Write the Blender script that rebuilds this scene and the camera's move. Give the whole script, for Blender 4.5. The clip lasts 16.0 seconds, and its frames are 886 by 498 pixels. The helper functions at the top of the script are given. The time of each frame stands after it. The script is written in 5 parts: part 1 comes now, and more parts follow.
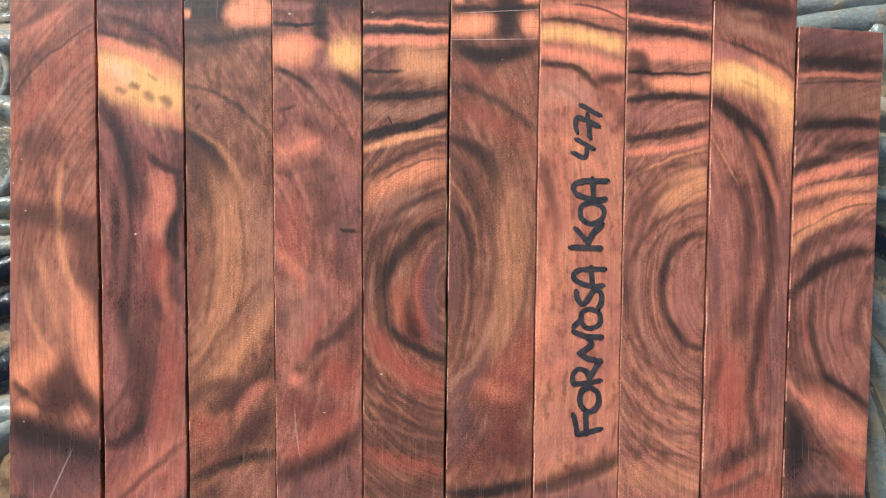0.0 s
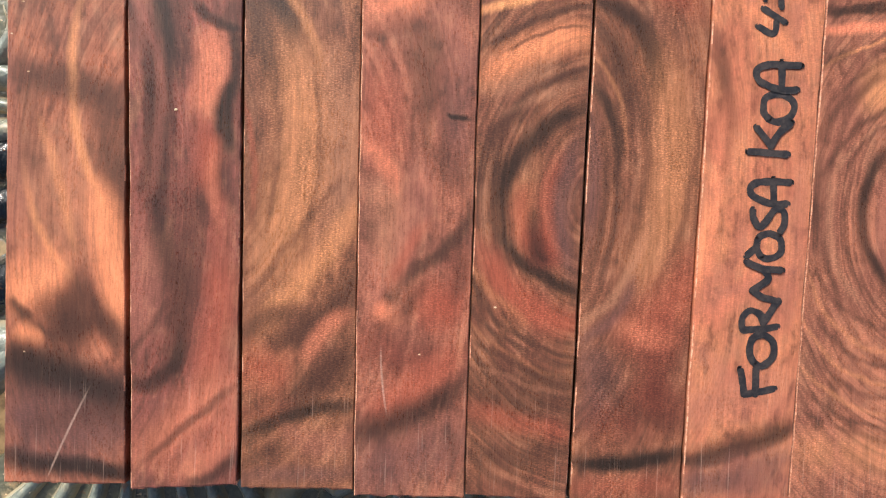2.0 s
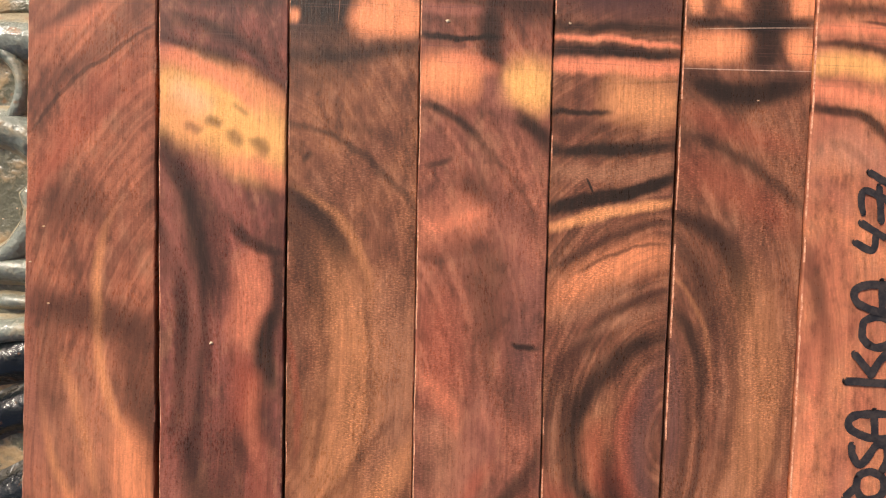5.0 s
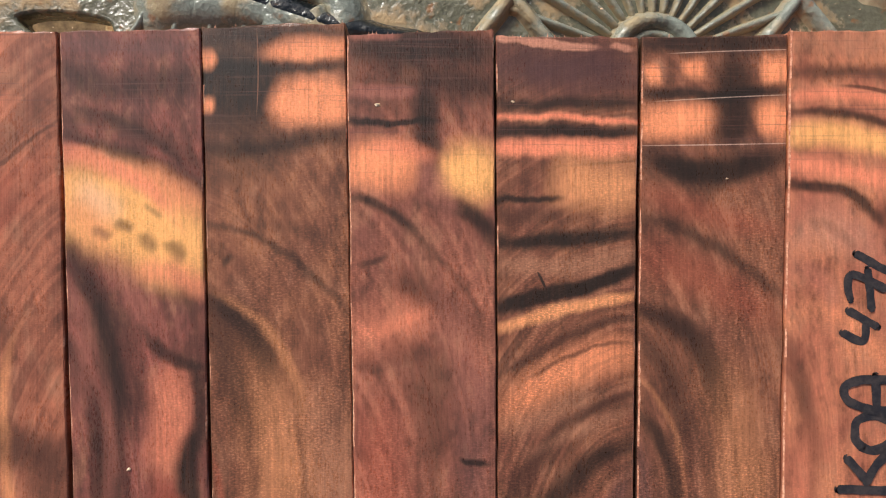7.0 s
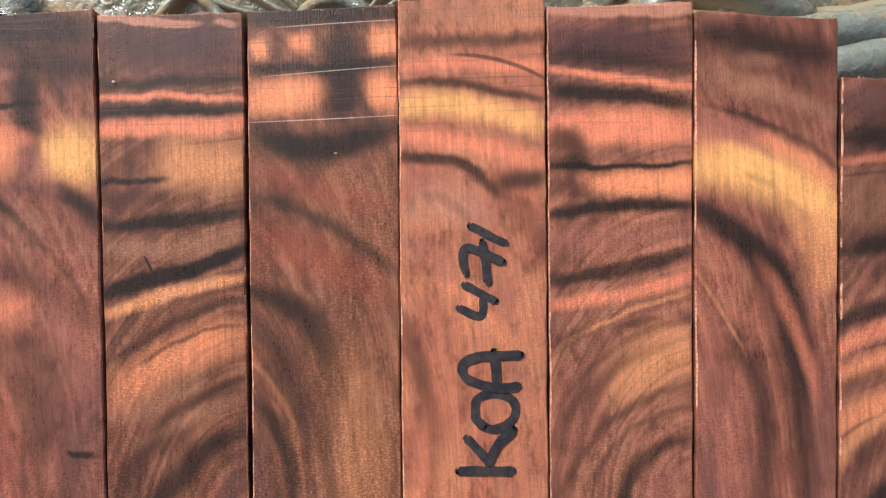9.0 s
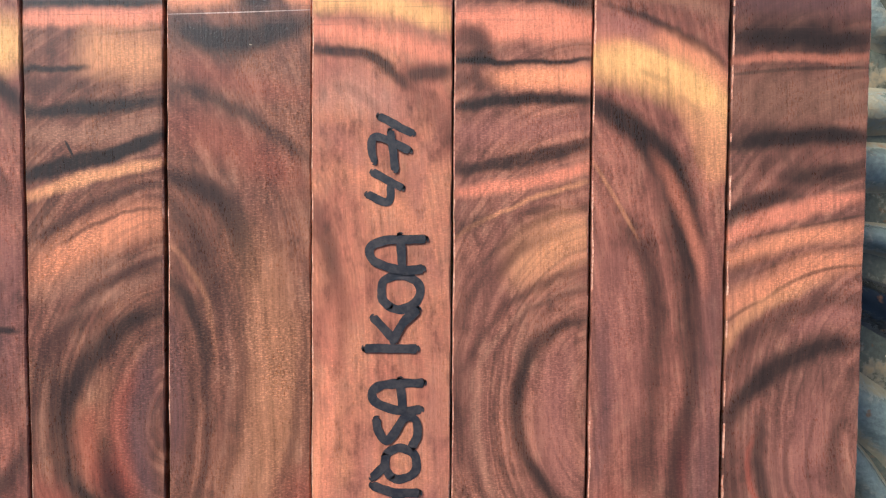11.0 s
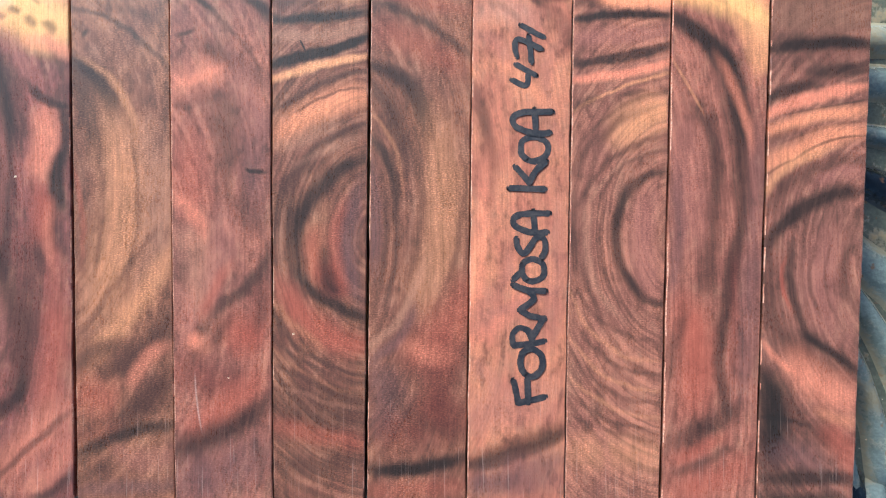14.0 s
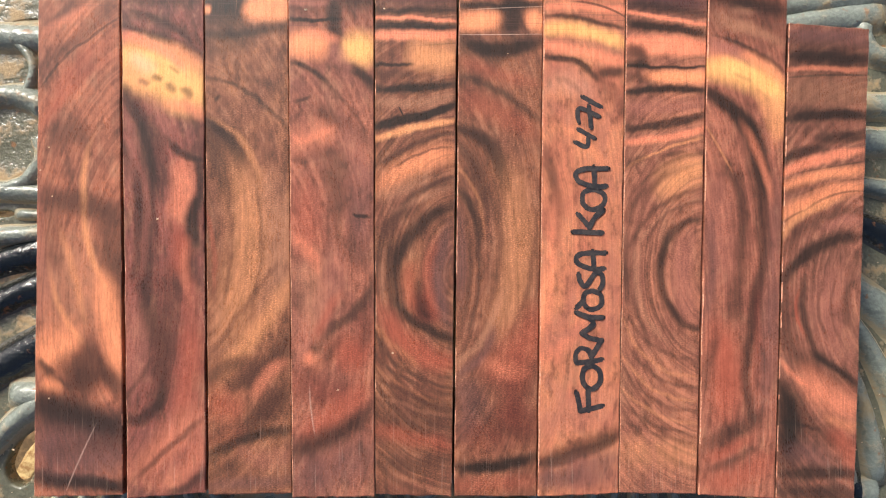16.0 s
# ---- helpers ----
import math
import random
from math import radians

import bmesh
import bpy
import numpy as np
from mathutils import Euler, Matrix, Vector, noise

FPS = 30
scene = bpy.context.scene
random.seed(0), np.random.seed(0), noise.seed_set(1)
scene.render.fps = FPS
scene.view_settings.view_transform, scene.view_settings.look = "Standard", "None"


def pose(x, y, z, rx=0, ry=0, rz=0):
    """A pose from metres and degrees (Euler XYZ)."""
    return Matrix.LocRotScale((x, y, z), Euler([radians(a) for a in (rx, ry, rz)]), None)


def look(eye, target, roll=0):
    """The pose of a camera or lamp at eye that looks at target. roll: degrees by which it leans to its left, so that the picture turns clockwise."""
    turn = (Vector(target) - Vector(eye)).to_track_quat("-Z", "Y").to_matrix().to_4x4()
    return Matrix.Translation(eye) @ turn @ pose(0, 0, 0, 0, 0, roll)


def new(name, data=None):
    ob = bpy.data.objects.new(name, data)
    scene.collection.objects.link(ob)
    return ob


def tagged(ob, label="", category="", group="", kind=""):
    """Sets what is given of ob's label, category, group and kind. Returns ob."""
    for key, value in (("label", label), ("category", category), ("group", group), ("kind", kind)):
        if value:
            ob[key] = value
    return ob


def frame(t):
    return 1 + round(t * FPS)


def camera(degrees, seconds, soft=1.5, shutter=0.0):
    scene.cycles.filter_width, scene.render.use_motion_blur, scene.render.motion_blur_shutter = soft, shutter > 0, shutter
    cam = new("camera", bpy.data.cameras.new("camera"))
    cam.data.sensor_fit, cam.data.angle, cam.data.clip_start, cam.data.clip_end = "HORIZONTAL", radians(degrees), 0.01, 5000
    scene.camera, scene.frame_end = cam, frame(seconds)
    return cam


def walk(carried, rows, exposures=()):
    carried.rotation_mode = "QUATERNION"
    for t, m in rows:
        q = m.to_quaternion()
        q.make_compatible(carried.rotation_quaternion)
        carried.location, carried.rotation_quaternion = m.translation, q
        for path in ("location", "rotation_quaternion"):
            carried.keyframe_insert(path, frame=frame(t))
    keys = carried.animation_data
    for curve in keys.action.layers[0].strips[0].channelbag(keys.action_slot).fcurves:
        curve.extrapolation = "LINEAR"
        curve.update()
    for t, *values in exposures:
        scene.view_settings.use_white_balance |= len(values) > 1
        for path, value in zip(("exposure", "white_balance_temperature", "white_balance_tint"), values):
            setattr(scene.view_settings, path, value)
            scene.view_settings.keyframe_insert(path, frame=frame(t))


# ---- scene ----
# ---- camera ----
cam = camera(66.0, 16.0, soft=1.2)
walk(cam, [
    (0, pose(0.0030, 0.0062, 0.1502, 1.73, -1.26, 0.01)),
    (0.5, pose(-0.0037, 0.0021, 0.1426, 0.65, -1.03, 0.50)),
    (1, pose(-0.0068, -0.0018, 0.1341, 0.43, -1.07, 0.85)),
    (1.5, pose(-0.0134, -0.0042, 0.1242, -0.55, -1.53, 1.60)),
    (2, pose(-0.0202, -0.0047, 0.1136, -1.33, -1.96, 2.22)),
    (2.5, pose(-0.0267, -0.0028, 0.1091, -1.60, -2.13, 2.34)),
    (3, pose(-0.0276, -0.0013, 0.1044, -1.97, -2.21, 2.62)),
    (3.5, pose(-0.0291, -0.0010, 0.1019, -2.24, -2.24, 2.74)),
    (4, pose(-0.0293, 0.0097, 0.1015, -1.39, -1.89, 2.58)),
    (4.5, pose(-0.0309, 0.0188, 0.1024, -0.10, -1.57, 2.36)),
    (5, pose(-0.0301, 0.0294, 0.1015, -0.32, -1.69, 2.02)),
    (5.2, pose(-0.0291, 0.0319, 0.1002, 0.22, -1.24, 1.78)),
    (7.3, pose(-0.0139, 0.0433, 0.0901, 0.20, -0.39, -0.17)),
    (7.5, pose(-0.0069, 0.0417, 0.0892, 0.20, -0.63, -0.32)),
    (8, pose(0.0042, 0.0374, 0.0896, 1.20, -1.34, -1.06)),
    (8.5, pose(0.0174, 0.0395, 0.0885, 1.12, -0.43, -1.48)),
    (9, pose(0.0329, 0.0378, 0.0893, 1.37, -0.13, -1.79)),
    (9.5, pose(0.0374, 0.0353, 0.0908, 0.14, -0.93, -0.75)),
    (10, pose(0.0420, 0.0317, 0.0928, 0.94, -0.77, 0.04)),
    (10.2, pose(0.0435, 0.0324, 0.0929, 0.63, -1.11, -0.25)),
    (12.3, pose(0.0414, 0.0004, 0.0986, 0.69, -0.85, -1.48)),
    (12.5, pose(0.0364, -0.0008, 0.0997, 0.55, -0.77, -1.32)),
    (13, pose(0.0304, -0.0033, 0.1018, 0.37, -1.06, -1.02)),
    (13.5, pose(0.0305, -0.0014, 0.1149, 1.11, -0.90, -0.95)),
    (14, pose(0.0219, -0.0041, 0.1311, 1.59, 0.14, -0.30)),
    (14.5, pose(0.0127, 0.0004, 0.1413, 1.78, -0.40, -0.07)),
    (15, pose(0.0050, -0.0055, 0.1462, 2.28, -1.59, -0.22)),
    (15.5, pose(0.0018, -0.0032, 0.1502, 2.17, -1.69, -0.01)),
    (16, pose(0.0000, 0.0000, 0.1569, 2.61, -1.59, 0.00)),
], exposures=[(0, 0.04, 5400, 7), (1, 0.14, 6250, 9), (1.5, 0.21, 5900, 6), (2, 0.22, 6000, 6), (3, 0.1, 6600, 11), (3.5, 0.07, 6350, 7), (5, -0.08, 6700, 12), (7.5, -0.23, 5850, 7), (9, -0.13, 5700, 6), (10.2, -0.09, 5600, 6), (12.5, 0.33, 4600, -3), (13.5, 0.38, 4800, -3), (14, 0.33, 4850, -1), (14.5, 0.15, 5100, 1), (15, 0.16, 5450, 3), (15.5, 0.2, 5650, 3), (16, 0.22, 6100, 8)])

# ---- light: open sky, hazy sun ----
SUN_UP, SUN_TURN = 36.0, 325.0
world = bpy.data.worlds.new("sky")
scene.world = world
world.use_nodes = True
wt = world.node_tree
sky = wt.nodes.new("ShaderNodeTexSky")
sky.sky_type, sky.sun_disc = "NISHITA", False
sky.sun_elevation, sky.sun_rotation = radians(SUN_UP), radians(SUN_TURN)
sky.air_density, sky.dust_density, sky.ozone_density = 0.6, 6.0, 0.3
wt.links.new(sky.outputs[0], wt.nodes["Background"].inputs[0])
wt.nodes["Background"].inputs[1].default_value = 0.13
sun = new("sun", bpy.data.lights.new("sun", "SUN"))
sun.data.energy, sun.data.angle, sun.data.color = 3.2, radians(12), (1.0, 0.93, 0.82)
a, e = radians(SUN_TURN), radians(SUN_UP)
sun.matrix_world = look((2 * math.sin(a) * math.cos(e), 2 * math.cos(a) * math.cos(e), 2 * math.sin(e)), (0, 0, 0))

# ---- materials ----
MM = 0.001


def lin(r, g, b):
    """Linear colour from 8-bit display values."""
    return tuple(((c / 255 + 0.055) / 1.055) ** 2.4 if c > 10 else c / 3294.6 for c in (r, g, b)) + (1.0,)


TINT = {
    "ink": lin(41, 35, 29), "umber": lin(78, 49, 37), "wine": lin(106, 44, 32), "rust": lin(170, 76, 46), "plum": lin(82, 54, 52),
    "mauve": lin(106, 70, 64), "rose": lin(168, 98, 78), "salmon": lin(240, 132, 86), "orange": lin(250, 146, 86),
    "amber": lin(234, 150, 86), "gold": lin(255, 178, 90), "peach": lin(198, 130, 100), "tan": lin(178, 118, 84), "pale": lin(226, 190, 168),
}


class Nodes:
    """Short hand for building one node material."""

    def __init__(self, name, tree=None):
        self.tree = tree
        if tree:
            return
        self.mat = bpy.data.materials.new(name)
        self.mat.use_nodes = True
        self.tree = self.mat.node_tree
        self.bsdf = self.tree.nodes["Principled BSDF"]

    def make(self, kind, **settings):
        node = self.tree.nodes.new("ShaderNode" + kind)
        for key, value in settings.items():
            setattr(node, key, value)
        return node

    def put(self, socket, value):
        if isinstance(value, bpy.types.NodeSocket):
            self.tree.links.new(value, socket)
        else:
            socket.default_value = value

    def math(self, operation, a, b=0.0, c=0.0, clamp=False):
        node = self.make("Math", operation=operation, use_clamp=clamp)
        for socket, value in zip(node.inputs, (a, b, c)):
            self.put(socket, value)
        return node.outputs[0]

    def vec(self, operation, a, b=(0, 0, 0)):
        node = self.make("VectorMath", operation=operation)
        self.put(node.inputs[0], a)
        self.put(node.inputs[1], b)
        return node.outputs["Value" if operation in ("LENGTH", "DISTANCE") else "Vector"]

    def noise(self, at, scale, detail=2.0, colour=False, rough=0.5):
        node = self.make("TexNoise")
        self.put(node.inputs["Vector"], at)
        node.inputs["Scale"].default_value, node.inputs["Detail"].default_value, node.inputs["Roughness"].default_value = scale, detail, rough
        return node.outputs["Color" if colour else "Fac"]

    def span(self, value, low, high, to_low=0.0, to_high=1.0, smooth=True):
        node = self.make("MapRange", interpolation_type="SMOOTHSTEP" if smooth else "LINEAR")
        for socket, v in zip(node.inputs, (value, low, high, to_low, to_high)):
            self.put(socket, v)
        return node.outputs[0]

    def mix(self, factor, a, b, blend="MIX"):
        node = self.make("Mix", data_type="RGBA", blend_type=blend)
        self.put(node.inputs[0], factor)
        self.put(node.inputs[6], a)
        self.put(node.inputs[7], b)
        return node.outputs[2]

    def bump(self, height, depth, strength=1.0):
        node = self.make("Bump")
        node.inputs["Strength"].default_value, node.inputs["Distance"].default_value = strength, depth
        self.put(node.inputs["Height"], height)
        self.put(self.bsdf.inputs["Normal"], node.outputs[0])


def streak_group():
    """One curved streak of the figure, laid over a colour: a parabola with soft sides and ends."""
    tree = bpy.data.node_groups.new("streak", "ShaderNodeTree")
    for name, kind in (("Colour", "Color"), ("At", "Vector"), ("Ragged", "Float"), ("Place", "Vector"), ("Turn", "Vector"), ("Ends", "Float"), ("Bow", "Float"),
                       ("Width", "Float"), ("Amount", "Float"), ("Outer", "Float"), ("Inner", "Float"), ("Tint", "Color")):
        tree.interface.new_socket(name, in_out="INPUT", socket_type="NodeSocket" + kind)
    tree.interface.new_socket("Colour", in_out="OUTPUT", socket_type="NodeSocketColor")
    n = Nodes("streak", tree)
    given = tree.nodes.new("NodeGroupInput").outputs
    m = n.make("Mapping", vector_type="TEXTURE")
    for key, source in (("Vector", "At"), ("Location", "Place"), ("Rotation", "Turn")):
        n.put(m.inputs[key], given[source])
    s = n.make("SeparateXYZ")
    n.put(s.inputs[0], m.outputs[0])
    p2 = n.math("MULTIPLY", s.outputs[0], s.outputs[0])
    q = n.math("DIVIDE", n.math("MULTIPLY_ADD", p2, given["Bow"], s.outputs[1]), given["Width"])
    p4 = n.math("MULTIPLY", n.math("MULTIPLY", p2, p2), given["Ends"])
    r = n.math("SQRT", n.math("MULTIPLY_ADD", q, q, p4))
    mask = n.math("MULTIPLY", n.span(r, given["Outer"], given["Inner"]), n.math("MULTIPLY", given["Ragged"], given["Amount"]), clamp=True)
    n.put(tree.nodes.new("NodeGroupOutput").inputs[0], n.mix(mask, given["Colour"], given["Tint"]))
    return tree


STREAK = streak_group()


def wood(number, centre, base, second, rings, shimmer, figure):
    """Figured hardwood, worked in millimetres of the table top. rings: centre, stretch along the grain and strength of the growth lines."""
    n = Nodes("koa_wood")
    coord = n.make("TexCoord").outputs["Object"]
    at = n.vec("ADD", n.vec("MULTIPLY", coord, (1000, 1000, 1000)), (*centre, 0))
    flat = n.vec("MULTIPLY", at, (1, 1, 0.35))
    seed = n.vec("ADD", flat, (37.0 * number, 0, 5.0 * number))
    slow = n.vec("MULTIPLY", n.vec("SUBTRACT", n.noise(seed, 0.13, 2, True), (0.5, 0.5, 0.5)), (1.5, 2.2, 0))
    quick = n.vec("MULTIPLY", n.vec("SUBTRACT", n.noise(n.vec("MULTIPLY", seed, (1, 0.55, 1)), 0.75, 3, True), (0.5, 0.5, 0.5)), (0.6, 0.8, 0))
    warped = n.vec("ADD", n.vec("ADD", flat, slow), quick)

    # fibres run along the blank; wide ones tint, fine ones shimmer
    fibre = n.noise(n.vec("MULTIPLY", seed, (1, 0.045, 1)), 2.2, 3, False, 0.6)
    fine = n.noise(n.vec("MULTIPLY", seed, (1, 0.26, 1)), 5.5, 2, False, 0.6)
    cloud = n.noise(n.vec("MULTIPLY", seed, (1, 0.6, 1)), 0.16, 4, False, 0.6)

    comb = n.make("CombineXYZ")
    n.put(comb.inputs[1], n.math("MULTIPLY", n.math("SUBTRACT", n.math("ADD", n.math("MULTIPLY", fibre, 0.6), n.math("MULTIPLY", fine, 0.4)), 0.5), 0.35))
    warped = n.vec("ADD", warped, comb.outputs[0])
    colour = n.mix(n.span(cloud, 0.34, 0.66), base, second)

    smoke = n.noise(n.vec("MULTIPLY", n.vec("ADD", seed, slow), (1, 0.4, 1)), 0.24, 4, False, 0.62)
    colour = n.mix(n.span(smoke, 0.53, 0.72, 0, 0.6), colour, TINT["umber"])
    colour = n.mix(n.span(smoke, 0.47, 0.30, 0, 0.5), colour, TINT["tan"])

    mottle = n.noise(n.vec("MULTIPLY", seed, (1, 0.5, 1)), 0.55, 4, False, 0.62)
    colour = n.mix(n.span(mottle, 0.50, 0.72, 0, 0.5), colour, TINT["umber"])
    colour = n.mix(n.span(mottle, 0.48, 0.28, 0, 0.45), colour, TINT["tan"])

    # growth lines round the ring centre
    cx, cy, stretch, strength = rings
    off = n.vec("MULTIPLY", n.vec("SUBTRACT", n.vec("ADD", flat, n.vec("MULTIPLY", slow, (0.8, 0.8, 0))), (cx, cy, 0)), (1, 1 / stretch, 0))
    away = n.vec("LENGTH", off)
    line = n.make("TexNoise", noise_dimensions="1D")
    n.put(line.inputs["W"], n.math("ADD", away, 13.0 * number))
    line.inputs["Scale"].default_value, line.inputs["Detail"].default_value = 1.0, 4.0
    ringed = n.span(line.outputs["Fac"], 0.38, 0.64)
    colour = n.mix(n.math("MULTIPLY", n.math("SUBTRACT", 1.0, ringed), strength), colour, TINT["umber"])
    glow = n.span(line.outputs["Fac"], 0.56, 0.74)
    colour = n.mix(n.math("MULTIPLY", glow, strength * 0.45), colour, TINT["tan"])

    place = n.make("SeparateXYZ")
    n.put(place.inputs[0], at)
    # hair lines between them, in patches
    hair = n.make("TexNoise", noise_dimensions="1D")
    n.put(hair.inputs["W"], n.math("ADD", n.math("ADD", away, n.math("MULTIPLY", fine, 0.5)), 29.0 * number))
    hair.inputs["Scale"].default_value, hair.inputs["Detail"].default_value = 2.3, 2.0
    patch = n.span(n.noise(n.vec("ADD", seed, (0, 91, 0)), 0.11, 2), 0.36, 0.6)
    hairs = n.math("MULTIPLY", n.math("MULTIPLY", n.span(hair.outputs["Fac"], 0.52, 0.68), n.math("MULTIPLY", patch, n.span(place.outputs[1], 46, 24, 0.2, 1.0))), min(1.0, 0.95 * strength))

    # the figure: curved streaks and patches of dark heartwood and bright grain
    ragged = n.span(n.math("ADD", fibre, n.math("MULTIPLY", fine, 0.5)), 0.35, 1.05, 0.84, 1.16, False)
    for x, y, turn, half, wide, bow, tint, amount, soft in figure:
        node = n.make("Group", node_tree=STREAK)
        for key, value in (("Place", (x, y, 0)), ("Turn", (0, 0, radians(turn))), ("Ends", 1 / half**4), ("Bow", -bow), ("Width", wide), ("Amount", amount),
                           ("Outer", 1 + soft * 0.85), ("Inner", max(0.02, 1 - soft * 0.9)), ("Tint", TINT[tint])):
            node.inputs[key].default_value = value
        n.put(node.inputs["At"], warped if wide > 0.3 else flat)
        n.put(node.inputs["Ragged"], ragged)
        n.put(node.inputs["Colour"], colour)
        colour = node.outputs[0]

    # the flecked sheen is painted into the colour and comes in clouds
    painted_glint = n.span(n.noise(n.vec("ADD", n.vec("MULTIPLY", seed, (1, 0.6, 1)), (0, 0, 47)), 0.10, 3), 0.36, 0.60, 0.25, 1.15)
    painted_glint = n.math("MULTIPLY", painted_glint, n.span(place.outputs[1], 62, 30, 0.3, 1.0))
    colour = n.mix(hairs, colour, n.mix(0.5, colour, TINT["ink"]))

    # grain: dark pore dashes and fine sanding streaks
    pores = n.noise(n.vec("MULTIPLY", seed, (1, 0.16, 1)), 4.2, 1, False, 0.4)
    pore = n.span(pores, 0.60, 0.74)
    streak = n.span(n.noise(n.vec("MULTIPLY", seed, (1, 0.012, 1)), 3.4, 3, False, 0.7), 0.3, 0.72)
    tone = n.math("ADD", n.math("MULTIPLY", fine, 0.34), n.math("MULTIPLY", fibre, 0.5))
    tone = n.math("ADD", n.math("ADD", tone, n.math("MULTIPLY", streak, 0.2)), 0.47)
    tone = n.math("SUBTRACT", tone, n.math("MULTIPLY", pore, 0.07))
    tone = n.math("ADD", tone, n.math("MULTIPLY", n.math("SUBTRACT", 0.5, mottle), 0.5))
    # bright curl flecks: glints of the grain, lightened in the base colour
    curl = n.noise(n.vec("ADD", n.vec("MULTIPLY", seed, (0.55, 1.5, 1)), n.vec("MULTIPLY", off, (0.25, 0.25, 0))), 2.8, 2, False, 0.6)
    tone = n.math("ADD", tone, n.math("MULTIPLY", n.math("SUBTRACT", n.math("ADD", n.math("MULTIPLY", n.span(curl, 0.42, 0.56), 0.45), n.math("MULTIPLY", n.span(curl, 0.55, 0.68), 0.85)), 0.42), n.math("MULTIPLY", painted_glint, shimmer)))
    colour = n.mix(1.0, colour, tone_colour(n, tone), "MULTIPLY")
    # saw scores across the head, sanding scratches along the foot
    score = n.span(n.noise(n.vec("MULTIPLY", seed, (0.02, 1, 1)), 2.6, 3, False, 0.7), 0.54, 0.70, 0, 0.5)
    head = n.span(n.math("ADD", place.outputs[1], n.math("MULTIPLY", cloud, 16.0)), 58, 72)
    colour = n.mix(n.math("MULTIPLY", score, head), colour, TINT["mauve"])
    scratch = n.span(n.noise(n.vec("MULTIPLY", seed, (1, 0.02, 1)), 4.0, 2, False, 0.5), 0.62, 0.76, 0, 0.24)
    foot = n.span(n.math("ADD", place.outputs[1], n.math("MULTIPLY", cloud, 30.0)), -8, -28)
    colour = n.mix(n.math("MULTIPLY", scratch, foot), colour, TINT["pale"])
    calm = n.make("HueSaturation")
    calm.inputs["Saturation"].default_value = 0.93
    n.put(calm.inputs["Color"], colour)
    n.put(n.bsdf.inputs["Base Color"], calm.outputs[0])
    n.put(n.bsdf.inputs["Roughness"], n.span(n.math("ADD", n.math("MULTIPLY", fine, 0.6), n.math("MULTIPLY", cloud, 0.4)), 0.3, 0.7, 0.25, 0.38))
    n.bsdf.inputs["Specular IOR Level"].default_value = 0.38
    n.bump(n.math("ADD", n.math("MULTIPLY", fine, 0.6), n.math("ADD", n.math("MULTIPLY", curl, 1.3 * shimmer), n.math("SUBTRACT", n.math("MULTIPLY", streak, 0.3), n.math("MULTIPLY", pore, 0.25)))), 0.00012, 0.5)
    return n.mat


def tone_colour(n, value):
    node = n.make("CombineXYZ")
    for socket in node.inputs:
        n.put(socket, value)
    return node.outputs[0]


def enamel(name, dark, dusty, dust_low, dust_high, rough, seed, hollow=0.0):
    """Old glossy metal paint with dust and rust lying in it."""
    n = Nodes(name)
    at = n.vec("ADD", n.vec("MULTIPLY", n.make("TexCoord").outputs["Object"], (1000, 1000, 1000)), (seed, 0, 0))
    wide, small = n.noise(at, 0.12, 4, False, 0.6), n.noise(at, 1.1, 3, False, 0.65)
    colour = n.mix(n.span(small, 0.35, 0.7), dark, tuple(min(1, c * 1.3) for c in dark[:3]) + (1,))
    dust = n.span(n.math("ADD", n.math("MULTIPLY", wide, 0.84), n.math("MULTIPLY", small, 0.16)), dust_low, dust_high)
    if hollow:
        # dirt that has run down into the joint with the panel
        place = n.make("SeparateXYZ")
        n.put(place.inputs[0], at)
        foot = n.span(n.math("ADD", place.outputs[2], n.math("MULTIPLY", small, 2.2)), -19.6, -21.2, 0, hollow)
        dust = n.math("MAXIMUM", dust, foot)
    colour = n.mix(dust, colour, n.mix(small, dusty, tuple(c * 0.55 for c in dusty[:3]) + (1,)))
    colour = n.mix(n.span(n.noise(at, 0.35, 3), 0.62, 0.74, 0, 0.6), colour, lin(146, 92, 44))
    n.put(n.bsdf.inputs["Base Color"], colour)
    n.put(n.bsdf.inputs["Roughness"], n.span(dust, 0, 1, rough, 0.75, False))
    n.bsdf.inputs["Specular IOR Level"].default_value = 0.6
    n.bump(n.math("ADD", n.math("MULTIPLY", wide, 1.4), n.math("MULTIPLY", small, 0.2)), 0.0014, 0.7)
    return n.mat


def plain(name, one, two, scale, rough, depth=0.0002):
    n = Nodes(name)
    at = n.vec("MULTIPLY", n.make("TexCoord").outputs["Object"], (1000, 1000, 1000))
    small = n.noise(at, scale, 4, False, 0.65)
    n.put(n.bsdf.inputs["Base Color"], n.mix(n.span(small, 0.35, 0.65), one, two))
    n.bsdf.inputs["Roughness"].default_value = rough
    n.bump(small, depth, 0.5)
    return n.mat


PLATE = enamel("dusty_cast_metal", lin(96, 95, 78), lin(186, 158, 116), 0.50, 0.63, 0.16, 11)
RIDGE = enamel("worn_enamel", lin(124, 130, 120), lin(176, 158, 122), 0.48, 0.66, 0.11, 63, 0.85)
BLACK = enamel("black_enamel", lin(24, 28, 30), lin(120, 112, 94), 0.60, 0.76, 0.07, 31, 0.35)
MARKER = plain("black_marker_ink", lin(34, 34, 38), lin(66, 58, 56), 0.9, 0.5)
CHIP = plain("pale_sawdust", lin(236, 214, 184), lin(214, 176, 128), 2.0, 0.8)
